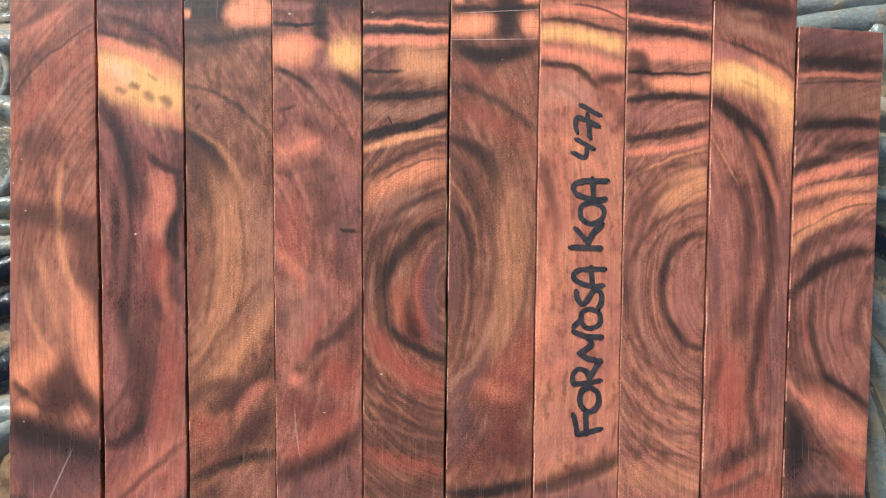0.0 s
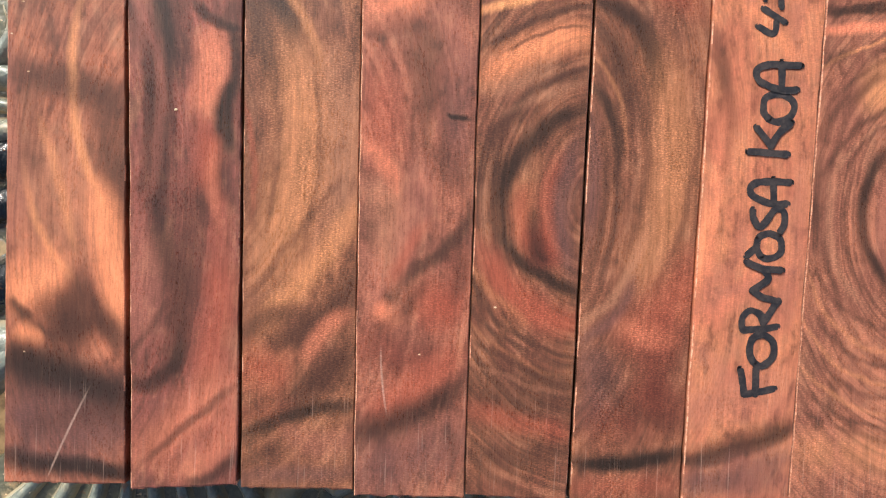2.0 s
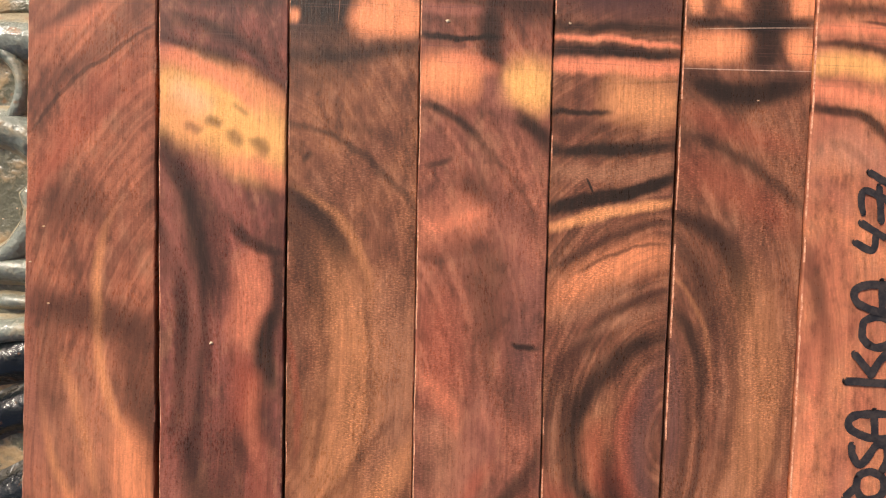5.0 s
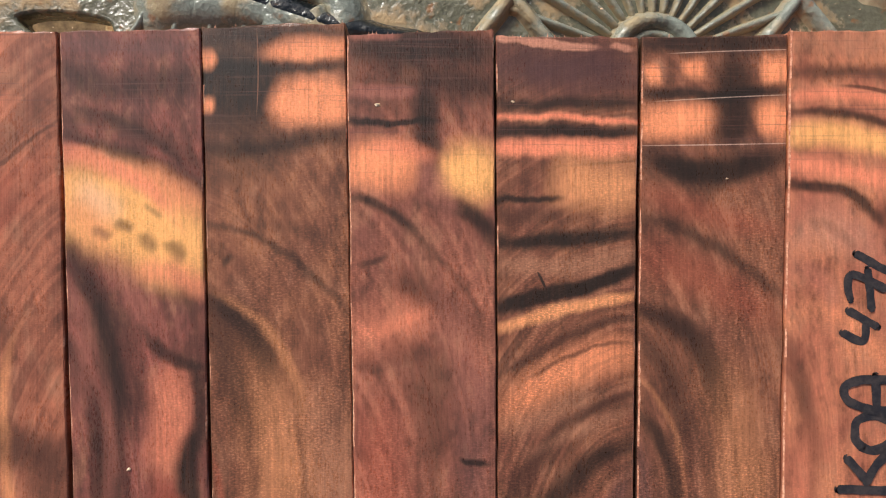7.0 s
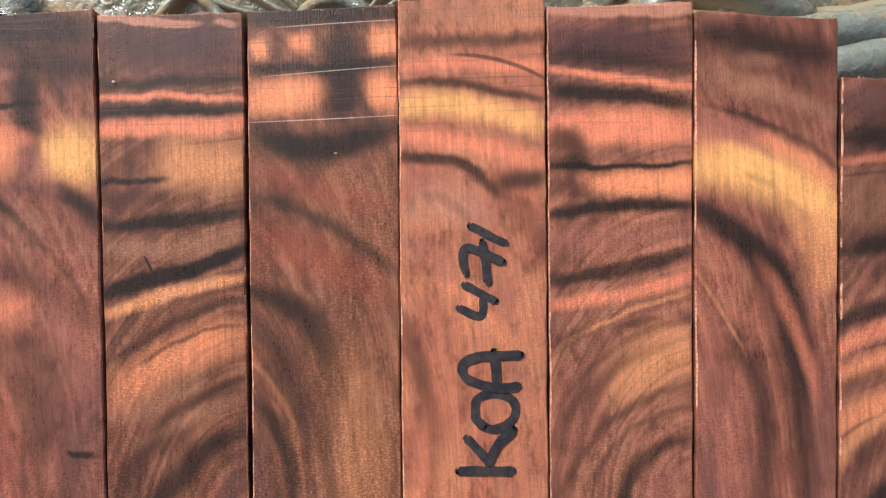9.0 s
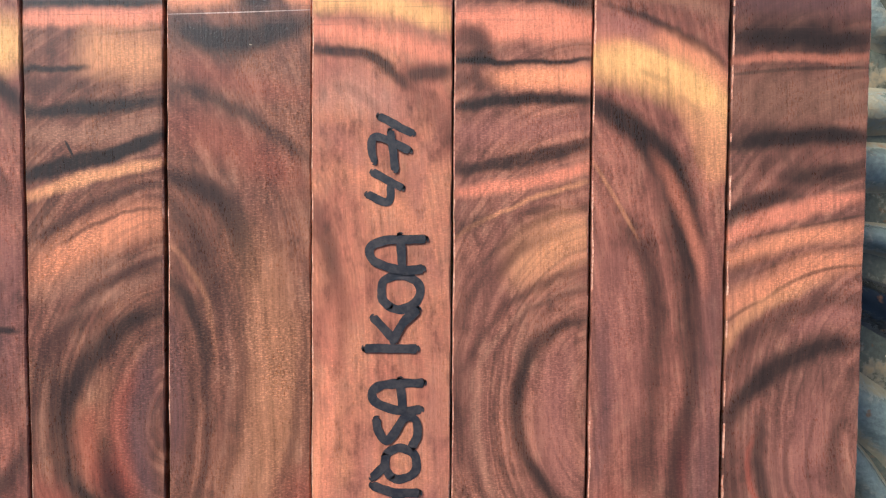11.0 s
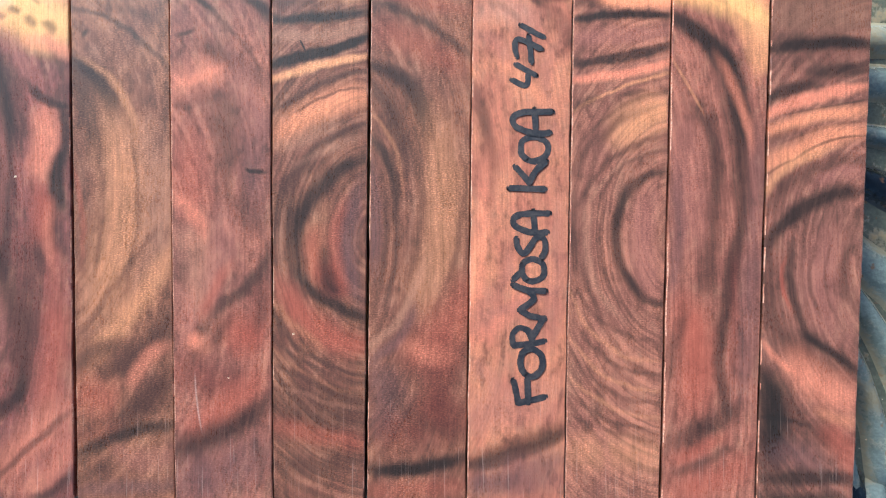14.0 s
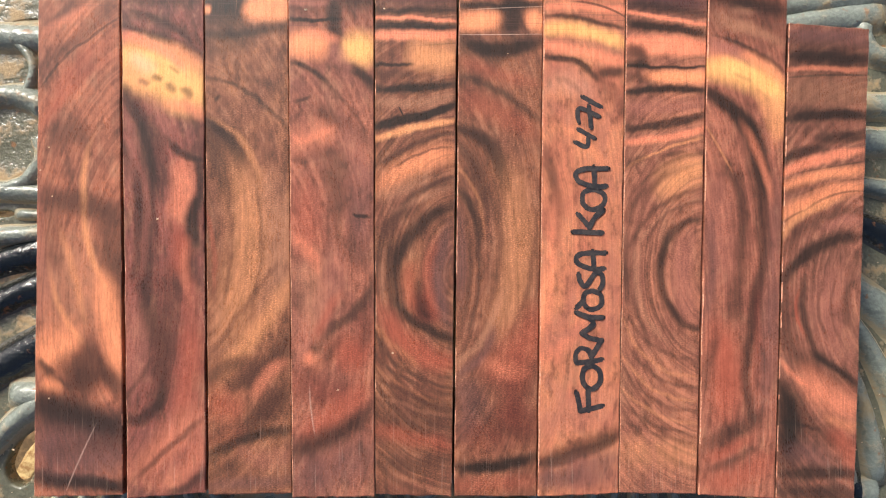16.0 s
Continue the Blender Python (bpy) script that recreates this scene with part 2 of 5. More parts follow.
# torn fibre; on the long edges its paleness also paints the lit arris
FRAY_AND_LIT = plain("frayed_and_lit_fibre", lin(222, 168, 138), lin(172, 104, 78), 1.8, 0.75)
SOIL = plain("dry_soil", lin(150, 122, 84), lin(96, 76, 50), 0.05, 0.95, 0.004)
LEAF = plain("dry_leaf", lin(206, 178, 122), lin(150, 110, 62), 0.12, 0.8)


# ---- mesh helpers ----
def part(name, bm, material, parent=None, label="", smooth=False):
    mesh = bpy.data.meshes.new(name)
    bm.to_mesh(mesh)
    bm.free()
    mesh.materials.append(material)
    if smooth:
        mesh.shade_smooth()
    ob = new(name, mesh)
    ob.parent = parent
    if label:
        tagged(ob, label)
    return ob


def from_curve(data):
    """A bmesh of a curve or text datablock."""
    ob = new("shape", data)
    bpy.context.view_layer.update()
    mesh = bpy.data.meshes.new_from_object(ob.evaluated_get(bpy.context.evaluated_depsgraph_get()))
    bm = bmesh.new()
    bm.from_mesh(mesh)
    bpy.data.objects.remove(ob)
    bpy.data.curves.remove(data)
    bpy.data.meshes.remove(mesh)
    return bm


# ---- ground far below, seen through the openwork ----
bm = bmesh.new()
bmesh.ops.create_grid(bm, x_segments=40, y_segments=40, size=1.0)
for v in bm.verts:
    r = v.co.xy.length
    v.co.xy *= 1.2 + 400 * max(0, r - 0.5) ** 3
    v.co.z = 0.02 * noise.noise(v.co * 1.7)
ground = part("ground", bm, SOIL, smooth=True)
ground.location = (0, 0, -0.75)
tagged(ground, "dry brown soil strewn with fallen leaves", "ground", kind="structure")

bm = bmesh.new()
rng = random.Random(5)
for _ in range(900):
    x, y, t, s = rng.gauss(0, 0.8), rng.gauss(0, 0.8), rng.uniform(0, 6.28), rng.uniform(0.012, 0.035)
    loop = []
    for k in range(8):
        w = 2 * math.pi * k / 8
        u, v = s * math.cos(w), 0.42 * s * math.sin(w)
        loop.append(bm.verts.new((x + u * math.cos(t) - v * math.sin(t), y + u * math.sin(t) + v * math.cos(t), 0.006 + 0.004 * math.cos(2 * w) + rng.uniform(0, 0.004))))
    bm.faces.new(loop)
litter = part("leaf_litter", bm, LEAF)
litter.location = (0, 0, -0.745)
tagged(litter, "dry yellow fallen leaves scattered on the soil", "leaves", kind="stuff")

# ---- cast metal garden table ----
TOP = -19.0      # height of the ridges' crests, where the blanks lie
FLOOR = -22.6    # height of the panels between the ridges
table = new("garden_table")
tagged(table, "old cast metal garden table with dusty scrollwork top", "table")
table.location = (0, 0, 0)


def outline(cx, cy, rx, ry, turn=0.0, count=28, power=1.0, wobble=0.0, seed=0):
    out = []
    for k in range(count):
        w = 2 * math.pi * k / count
        c, s = math.cos(w), math.sin(w)
        u, v = rx * math.copysign(abs(c) ** power, c), ry * math.copysign(abs(s) ** power, s)
        d = 1 + wobble * noise.noise(Vector((1.3 * c + seed, 1.3 * s, seed)))
        t = radians(turn)
        out.append((cx + d * (u * math.cos(t) - v * math.sin(t)), cy + d * (u * math.sin(t) + v * math.cos(t))))
    return out


def plate(loops, thick, material, z):
    data = bpy.data.curves.new("plate", "CURVE")
    data.dimensions, data.fill_mode, data.extrude, data.bevel_depth, data.bevel_resolution = "2D", "BOTH", thick / 2 * MM, 0.5 * MM, 1
    for loop in loops:
        spline = data.splines.new("POLY")
        spline.points.add(len(loop) - 1)
        spline.use_cyclic_u = True
        for p, (x, y) in zip(spline.points, loop):
            p.co = (x * MM, y * MM, 0, 1)
    shape = from_curve(data)
    bmesh.ops.translate(shape, vec=(0, 0, (z - thick / 2 - 0.5) * MM), verts=shape.verts)
    return part("tabletop", shape, material, table, "cast panel with dust and rust in its hollows")


HOLES = [(-81, 80.5, 9, 2.6, -8), (109.5, 58, 2.2, 6.5, 0), (105.5, -36, 2.6, 11, 8), (-101, -44, 5, 9, -25), (-93, -34, 1.6, 5, -20), (-110, 17.2, 4, 1.2, 0),
         (16.6, 73.5, 5.2, 4.6, 0), (-6, 76, 5, 2.4, 0), (-48, 79, 4, 2, 15), (72, 80, 9, 3, 0), (88, -58, 4, 2, 0), (-104, 66, 4, 3, 0), (0, 0, 30, 30, 45), (-45, 10, 12, 26, 0), (45, 10, 12, 26, 0)]
# the same openings again in a ring farther out, as the casting repeats
for k in range(14):
    w = 2 * math.pi * k / 14
    HOLES.append((205 * math.cos(w), 205 * math.sin(w), 26, 12, math.degrees(w)))
    HOLES.append((262 * math.cos(w + 0.22), 262 * math.sin(w + 0.22), 14, 20, math.degrees(w + 0.22)))
loops = [outline(0, 0, 320, 320, count=120)]
for k, (x, y, rx, ry, turn) in enumerate(HOLES):
    loops.append(outline(x, y, rx, ry, turn, 26, 0.8, 0.25, k))
plate(loops, 4.0, PLATE, FLOOR)


def ridge(name, points, r0, r1, label="", lift=0.0, material=None):
    """One raised rib of the casting, tapering from r0 to r1 (mm): rounded crest at the table's height, skirts that run out into the panel."""
    shape = bmesh.new()
    count = len(points)
    skirt = [(-1.9, 0.0), (-1.45, 0.10), (-1.1, 0.36), (-0.85, 0.66), (-0.5, 0.90), (0.0, 1.0), (0.5, 0.90), (0.85, 0.66), (1.1, 0.36), (1.45, 0.10), (1.9, 0.0)]
    rows = []
    for k, (x, y) in enumerate(points):
        (xa, ya), (xb, yb) = points[max(0, k - 1)], points[min(count - 1, k + 1)]
        run = math.hypot(xb - xa, yb - ya) or 1
        nx, ny = -(yb - ya) / run, (xb - xa) / run
        s = k / (count - 1)
        wave = noise.noise(Vector((x * 0.2, y * 0.2, 3)))
        r = max(0.5, 1.3 * (r0 * (1 - s) + r1 * s) * (1 + 0.14 * wave))
        low = FLOOR - 0.4
        crest = min(TOP - 0.05, FLOOR + 0.6 + 1.5 * r) + lift + 0.25 * min(0.0, wave)
        ease = min(1.0, 0.35 + 2.2 * min(s, 1 - s) * count / 6)
        rows.append([shape.verts.new(((x + nx * r * u) * MM, (y + ny * r * u) * MM, (low + (crest - low) * h * ease) * MM)) for u, h in skirt])
    for a_row, b_row in zip(rows, rows[1:]):
        for q in range(len(skirt) - 1):
            shape.faces.new((a_row[q], b_row[q], b_row[q + 1], a_row[q + 1]))
        shape.faces.new((a_row[-1], b_row[-1], b_row[0], a_row[0]))
    shape.faces.new(rows[0])
    shape.faces.new(rows[-1][::-1])
    bmesh.ops.recalc_face_normals(shape, faces=shape.faces)
    return part(name, shape, material or RIDGE, table, label, True)


def spiral(cx, cy, r0, r1, a0, a1, count=40):
    return [(cx + (r0 + (r1 - r0) * k / count) * math.cos(radians(a0 + (a1 - a0) * k / count)),
             cy + (r0 + (r1 - r0) * k / count) * math.sin(radians(a0 + (a1 - a0) * k / count))) for k in range(count + 1)]


def sweep(x0, y0, x1, y1, sag=0.0, count=14):
    nx, ny = -(y1 - y0), x1 - x0
    run = math.hypot(nx, ny)
    return [(x0 + (x1 - x0) * s + nx / run * sag * 4 * s * (1 - s), y0 + (y1 - y0) * s + ny / run * sag * 4 * s * (1 - s)) for s in (k / count for k in range(count + 1))]


def fan(cx, cy, inner, outer, first, last, count, r0, r1, sag=0.0):
    for k in range(count):
        w = radians(first + (last - first) * k / max(1, count - 1))
        c, s = math.cos(w), math.sin(w)
        ridge("rib", sweep(cx + inner * c, cy + inner * s, cx + outer * c, cy + outer * s, sag), 0.62 * r0, 0.62 * r1)


def sunburst(cx, cy, arch, outer):
    ridge("arch", spiral(cx, cy, arch, arch, 5, 175), 1.1, 1.1)
    ridge("arch", spiral(cx, cy, arch - 2.1, arch - 2.1, 5, 175), 0.7, 0.7, lift=-0.5)
    fan(cx, cy, arch + 0.6, outer, 20, 160, 13, 0.65, 0.9)


def scroll(cx, cy, radius, start, turns, thick):
    ridge("scroll", spiral(cx, cy, radius, radius * 0.30, start, start + 360 * turns, 56), thick, thick * 0.7)


# edge above the blanks' tops
sunburst(16.6, 75.0, 6.6, 27)
for x in (-7, 41):
    ridge("brace", sweep(x - 11, 72, x + 9, 97, 0), 0.9, 0.9)
    ridge("brace", sweep(x + 11, 72, x - 9, 97, 0), 0.9, 0.9)
scroll(-42, 82, 7.5, -40, 1.2, 2.2)
ridge("leaf", sweep(-70, 84, -30, 76, 3), 3.4, 1.0)
ridge("leaf", sweep(-62, 92, -22, 78, -3), 2.6, 1.2, material=BLACK)
fan(-60, 104, 6, 32, 245, 300, 5, 1.4, 0.8, 2)
scroll(64, 82, 8.0, 200, 1.1, 2.4)
ridge("leaf", sweep(52, 90, 96, 76, 2), 3.0, 1.4)
ridge("leaf", sweep(74, 74, 130, 79, -2), 2.2, 2.6)
ridge("leaf", sweep(88, 66, 126, 72, 1), 2.2, 3.0)

# left of the row
ridge("rail", sweep(-128, 63.5, -84, 61.5, 0.8), 2.3, 2.3)
ridge("scroll", spiral(-108, 35, 13.5, 12.5, 40, 165, 30), 2.2, 1.4)
ridge("scroll", spiral(-108, 34, 10.5, 9.0, -110, 25, 30), 1.2, 1.9)
ridge("scroll", spiral(-110, 54.5, 8.5, 8.0, -85, 85, 24), 1.0, 1.0)
ridge("rail", sweep(-128, 23.0, -84, 21.5, 0.6), 1.7, 1.6)
ridge("rail", sweep(-106, 17.2, -84, 17.0, -0.3), 0.9, 0.9)
ridge("rail", sweep(-128, 10.5, -84, 13.5, -0.5), 1.5, 1.7)
ridge("leaf", sweep(-124, -4, -84, 8, 4), 1.6, 3.0, material=BLACK)
ridge("leaf", sweep(-124, -20, -84, 0, 6), 1.4, 2.8, material=BLACK)
ridge("leaf", sweep(-126, -40, -84, -12, 5), 2.0, 3.4, material=BLACK)
ridge("leaf", sweep(-118, -56, -84, -24, 5), 1.2, 2.6)
ridge("rail", sweep(-106, -29, -84, -31, 0.5), 2.4, 2.2)

# right of the row
ridge("rail", sweep(100, 47, 140, 46, 0.4), 2.0, 2.4)
ridge("rail", sweep(100, 39, 140, 37, -0.8), 2.6, 2.2)
ridge("leaf", sweep(98, 20, 138, 2, 3), 1.4, 2.8, material=BLACK)
ridge("leaf", sweep(96, 27, 138, 20, 2), 1.0, 1.8)
ridge("leaf", sweep(96, 6, 128, -50, 7), 1.3, 2.2)
ridge("leaf", sweep(95, -1, 119, -54, 6), 1.2, 2.0)
ridge("leaf", sweep(95, 10, 138, -30, 5), 2.2, 3.0)
ridge("leaf", sweep(94, -10, 112, -60, 4), 1.0, 1.6)
ridge("leaf", sweep(102, -46, 114, -60, 2), 3.0, 2.2, material=BLACK)
scroll(126, 66, 8, 150, 0.9, 2.0)
scroll(118, -64, 9, 80, 1.0, 2.4)

# edge below the blanks' feet
fan(-76, -28, 14, 44, 235, 318, 9, 0.9, 2.0, 2)
fan(-14, -26, 16, 46, 248, 292, 6, 0.9, 1.9, -1.5)
fan(58, -24, 18, 48, 232, 288, 7, 1.0, 1.9, -3)
scroll(-40, -60, 8, 20, 1.1, 2.2)
scroll(24, -62, 9, 120, 1.1, 2.2)
ridge("leaf", sweep(-6, -66, 14, -44, 3), 1.2, 2.2)
ridge("leaf", sweep(20, -46, 34, -70, 3), 1.8, 1.2)
ridge("leaf", sweep(78, -66, 100, -46, -3), 1.2, 2.4)

# bearing ribs under the row, and the outer rings of the casting
for y in (60, 30, 0, -30):
    ridge("rail", sweep(-84, y, 100, y, 0), 1.8, 1.8)
for k in range(14):
    w = 360 * k / 14
    c, s = math.cos(radians(w)), math.sin(radians(w))
    scroll(170 * c, 170 * s, 15, w + 90, 1.2, 2.8)
    ridge("leaf", sweep(228 * c - 24 * s, 228 * s + 24 * c, 228 * c + 24 * s, 228 * s - 24 * c, 8), 1.6, 3.4)
    ridge("leaf", sweep(150 * c, 150 * s, 296 * math.cos(radians(w + 8)), 296 * math.sin(radians(w + 8)), 10, 20), 2.0, 2.6)
ridge("rim", spiral(0, 0, 314, 314, 0, 360, 120), 5.5, 5.5)
for k in range(4):
    w = radians(45 + 90 * k)
    shape = bmesh.new()
    path = []
    for j in range(13):
        s = j / 12
        r = 235 + 60 * s * s - 30 * math.sin(math.pi * s)
        path.append((r * math.cos(w), r * math.sin(w), -24 - 724 * s))
    rows = []
    for x, y, z in path:
        rows.append([shape.verts.new(((x + 14 * math.cos(q)) * MM, (y + 14 * math.sin(q)) * MM, z * MM)) for q in (2 * math.pi * i / 10 for i in range(10))])
    for a_row, b_row in zip(rows, rows[1:]):
        for i in range(10):
            shape.faces.new((a_row[i], b_row[i], b_row[(i + 1) % 10], a_row[(i + 1) % 10]))
    shape.faces.new(rows[0])
    shape.faces.new(rows[-1][::-1])
    part("leg", shape, RIDGE, table, "", True)

# ---- the figure of each blank: x, y, turn, half length, half width (mm), bow, tint, amount, softness ----
FIGURE = {number: [] for number in range(1, 11)}


def mark(number, *streak):
    FIGURE[number].append(streak)


# blank 1
mark(1, -78.3, 0.5, -39, 10.8, 10.80, -0.0362, "tan", 0.35, 1)
mark(1, -77.0, 17.6, -15, 9.3, 2.70, -0.0166, "umber", 0.62, 0.9)
mark(1, -70.3, 3.1, -84, 11.1, 3.24, 0.0003, "umber", 0.67, 0.8)
mark(1, -77.4, 14.0, -83, 16.5, 0.76, 0.0117, "amber", 0.55, 0.9)
mark(1, -70.6, -9.8, -77, 11.8, 2.70, -0.0022, "orange", 0.64, 0.7)
mark(1, -82.5, -5.5, -66, 10.9, 0.65, 0.0153, "amber", 0.4, 0.9)
mark(1, -82.2, -15.8, 30, 6.0, 4.32, 0.0359, "orange", 0.6, 0.9)
mark(1, -77.0, -20.7, -84, 5.4, 3.24, 0.0144, "umber", 0.84, 0.9)
mark(1, -74.6, -21.2, 2, 5.5, 2.16, -0.1072, "umber", 0.67, 0.9)
mark(1, -83.6, -21.5, -42, 4.7, 0.86, 0.0245, "ink", 0.58, 0.9)
mark(1, -84.1, -22.8, 8, 2.3, 1.30, -0.2632, "orange", 0.56, 0.9)
mark(1, -83.7, 60.7, 40, 7.9, 1.00, 0.0041, "umber", 0.45, 1)
mark(1, -80.3, 52.8, 43, 13.0, 0.32, -0.0067, "ink", 0.55, 0.6)
mark(1, -79.3, 55.5, 42, 11.8, 1.33, 0.0064, "umber", 0.55, 1)
mark(1, -80.8, 33.7, -4, 5.0, 3.49, -0.0476, "umber", 0.67, 0.9)
mark(1, -80.3, 44.4, 47, 14.6, 1.00, -0.0101, "rust", 0.35, 1)
mark(1, -87.3, 14.3, -88, 12.3, 1.16, -0.0053, "rose", 0.3, 0.9)
mark(1, -84.6, -19.4, -40, 2.4, 0.67, 0.0054, "ink", 0.64, 0.8)
mark(1, -83.3, -24.4, -4, 2.0, 1.50, -0.1189, "orange", 0.56, 0.7)
mark(1, -77.2, -31.2, -20, 11.3, 4.16, 0.0012, "ink", 0.77, 0.85)
mark(1, -77.3, -38.4, -6, 10.9, 2.83, 0.0032, "mauve", 0.5, 0.8)
mark(1, -77.0, -44.7, -9, 11.1, 1.41, 0.0000, "ink", 0.77, 0.65)
mark(1, -77.3, 16.5, -14, 8.5, 2.86, 0.0060, "umber", 0.5, 1)
mark(1, -77.2, -38.7, -0, 10.8, 8.45, 0.0150, "mauve", 0.65, 0.8)
mark(1, -77.3, -30.7, -18, 11.8, 2.86, -0.0007, "ink", 0.77, 1)
mark(1, -77.0, -45.5, -4, 11.1, 1.56, 0.0053, "ink", 0.77, 0.85)
mark(1, -75.1, -37.0, 5, 7.8, 1.95, -0.0158, "umber", 0.39, 1)
mark(1, -76.9, -39.7, 67, 7.5, 0.17, -0.0029, "pale", 0.35, 0.6)
mark(1, -85.6, 0.1, 88, 9.0, 1.69, 0.0261, "rose", 0.35, 1)
mark(1, -72.4, -19.6, -56, 8.2, 1.69, 0.0018, "umber", 0.67, 0.9)
mark(1, -79.5, -21.5, -45, 4.9, 3.25, 0.0000, "umber", 0.56, 1)
mark(1, -82.4, 59.9, 32, 6.8, 1.04, 0.0017, "salmon", 0.35, 1)
mark(1, -80.6, 47.6, 53, 11.6, 1.69, -0.0117, "rust", 0.45, 1)
mark(1, -84.7, 12.5, -83, 11.2, 1.95, -0.0146, "umber", 0.39, 1)
mark(1, -79.1, 0.9, -73, 10.1, 0.78, -0.0039, "amber", 0.35, 1)

# blank 2
mark(2, -60.7, 70.7, -0, 10.4, 1.05, -0.0017, "mauve", 0.6, 1)
mark(2, -60.8, 65.4, -2, 10.4, 2.10, 0.0175, "ink", 0.6, 1)
mark(2, -60.0, 59.4, -21, 11.2, 1.43, -0.0178, "umber", 0.6, 1)
mark(2, -60.3, 55.8, -21, 11.3, 0.96, -0.0071, "ink", 0.65, 0.99)
mark(2, -60.3, 47.4, -25, 11.7, 5.49, -0.0081, "gold", 1, 0.73)
mark(2, -66.5, 47.6, -32, 4.1, 2.16, -0.0611, "amber", 0.8, 0.99)
mark(2, -61.6, 46.6, -28, 1.2, 0.75, -0.0700, "ink", 0.6, 1)
mark(2, -58.3, 44.2, -41, 1.6, 0.92, -0.0508, "ink", 0.6, 1)
mark(2, -54.4, 43.0, -52, 1.6, 0.92, -0.0864, "ink", 0.6, 1)
mark(2, -64.5, 45.6, -35, 1.3, 0.75, 0.0247, "umber", 0.5, 1)
mark(2, -57.5, 48.4, -29, 1.5, 0.50, -0.0288, "umber", 0.4, 1)
mark(2, -64.0, 32.5, -74, 12.1, 2.08, -0.0094, "ink", 0.8, 0.8)
mark(2, -63.3, 6.6, -90, 17.4, 2.08, 0.0034, "ink", 0.69, 0.9)
mark(2, -59.4, -16.5, -82, 10.7, 2.47, -0.0184, "umber", 0.73, 0.9)
mark(2, -61.0, -29.5, -135, 6.4, 1.56, -0.0756, "ink", 0.74, 0.8)
mark(2, -65.8, 22.4, -77, 10.8, 1.30, -0.0140, "ink", 0.64, 0.8)
mark(2, -65.2, 7.2, -96, 7.0, 0.91, -0.0091, "umber", 0.5, 0.9)
mark(2, -66.3, 30.4, -85, 9.5, 1.43, -0.0303, "rose", 0.4, 1)
mark(2, -63.5, 13.7, -91, 12.6, 0.84, -0.0041, "rose", 0.4, 1)
mark(2, -55.1, 20.1, -94, 7.3, 2.73, -0.0083, "salmon", 0.56, 0.8)
mark(2, -55.2, 6.6, -90, 5.6, 2.21, -0.0330, "rust", 0.6, 0.9)
mark(2, -55.4, 28.8, -31, 5.1, 0.84, 0.0458, "ink", 0.74, 0.8)
mark(2, -51.5, 22.8, -89, 4.5, 0.84, -0.0222, "ink", 0.74, 0.8)
mark(2, -52.9, 14.0, -96, 6.1, 1.62, 0.0430, "ink", 0.9, 0.8)
mark(2, -53.3, 4.0, -88, 5.6, 1.30, 0.0459, "ink", 0.53, 0.9)
mark(2, -57.7, -6.9, -89, 9.7, 2.60, 0.0032, "umber", 0.62, 1)
mark(2, -53.1, -7.5, -91, 9.0, 1.69, -0.0150, "rust", 0.35, 1)
mark(2, -65.2, -14.1, -88, 10.6, 2.73, -0.0211, "rose", 0.5, 1)
mark(2, -64.5, -22.4, 57, 5.3, 0.58, -0.0015, "umber", 0.5, 0.9)
mark(2, -53.0, -20.6, -102, 9.5, 2.60, -0.0026, "rust", 0.55, 1)
mark(2, -57.5, -37.0, -135, 11.1, 3.38, -0.0068, "salmon", 0.38, 1)
mark(2, -57.0, -37.3, -138, 10.0, 0.71, 0.0040, "umber", 0.67, 0.9)
mark(2, -53.3, -42.6, -136, 7.8, 1.95, -0.0347, "salmon", 0.34, 1)
mark(2, -52.8, -45.9, -150, 4.8, 0.97, -0.0630, "ink", 0.58, 0.9)
mark(2, -52.5, 36.4, -72, 5.1, 1.04, -0.0314, "umber", 0.56, 0.9)
mark(2, -60.2, 37.2, -64, 6.1, 1.30, -0.0180, "rose", 0.4, 1)
mark(2, -60.1, 29.8, -76, 7.6, 0.78, -0.0169, "umber", 0.45, 1)
mark(2, -62.5, 53.4, -24, 8.5, 1.20, -0.0081, "salmon", 0.6, 1)
mark(2, -56.5, 52.0, -26, 6.0, 1.60, -0.0081, "orange", 0.5, 1)
mark(2, -54.5, 40.0, -20, 5.0, 1.40, -0.0300, "salmon", 0.6, 1)
mark(2, -65.0, 50.0, -30, 3.5, 1.60, 0.0000, "pale", 0.3, 1)
mark(2, -54.6, 2.7, -89, 6.3, 1.04, 0.0152, "salmon", 0.3, 1)
mark(2, -61.4, 53.7, -31, 9.5, 0.91, -0.0224, "salmon", 0.5, 1)
mark(2, -58.8, 58.6, -32, 9.2, 0.65, -0.0180, "ink", 0.5, 1)

# blank 3
mark(3, -41.3, 72.4, 1, 10.7, 1.62, -0.0021, "ink", 0.8, 0.86)
mark(3, -46.8, 65.3, -9, 7.2, 7.16, 0.0013, "ink", 0.92, 0.86)
mark(3, -36.6, 70.2, 3, 5.8, 1.62, -0.0027, "orange", 0.9, 0.86)
mark(3, -41.1, 67.8, 3, 10.9, 0.86, -0.0007, "ink", 0.8, 0.86)
mark(3, -36.4, 63.5, -0, 5.6, 2.96, -0.0148, "orange", 0.95, 0.59)
mark(3, -50.3, 68.7, -0, 1.1, 1.05, 0.0000, "orange", 0.8, 0.99)
mark(3, -50.4, 62.7, -0, 1.0, 0.96, 0.0000, "orange", 0.8, 0.99)
mark(3, -41.1, 57.6, 7, 11.0, 1.34, -0.0001, "ink", 0.75, 0.99)
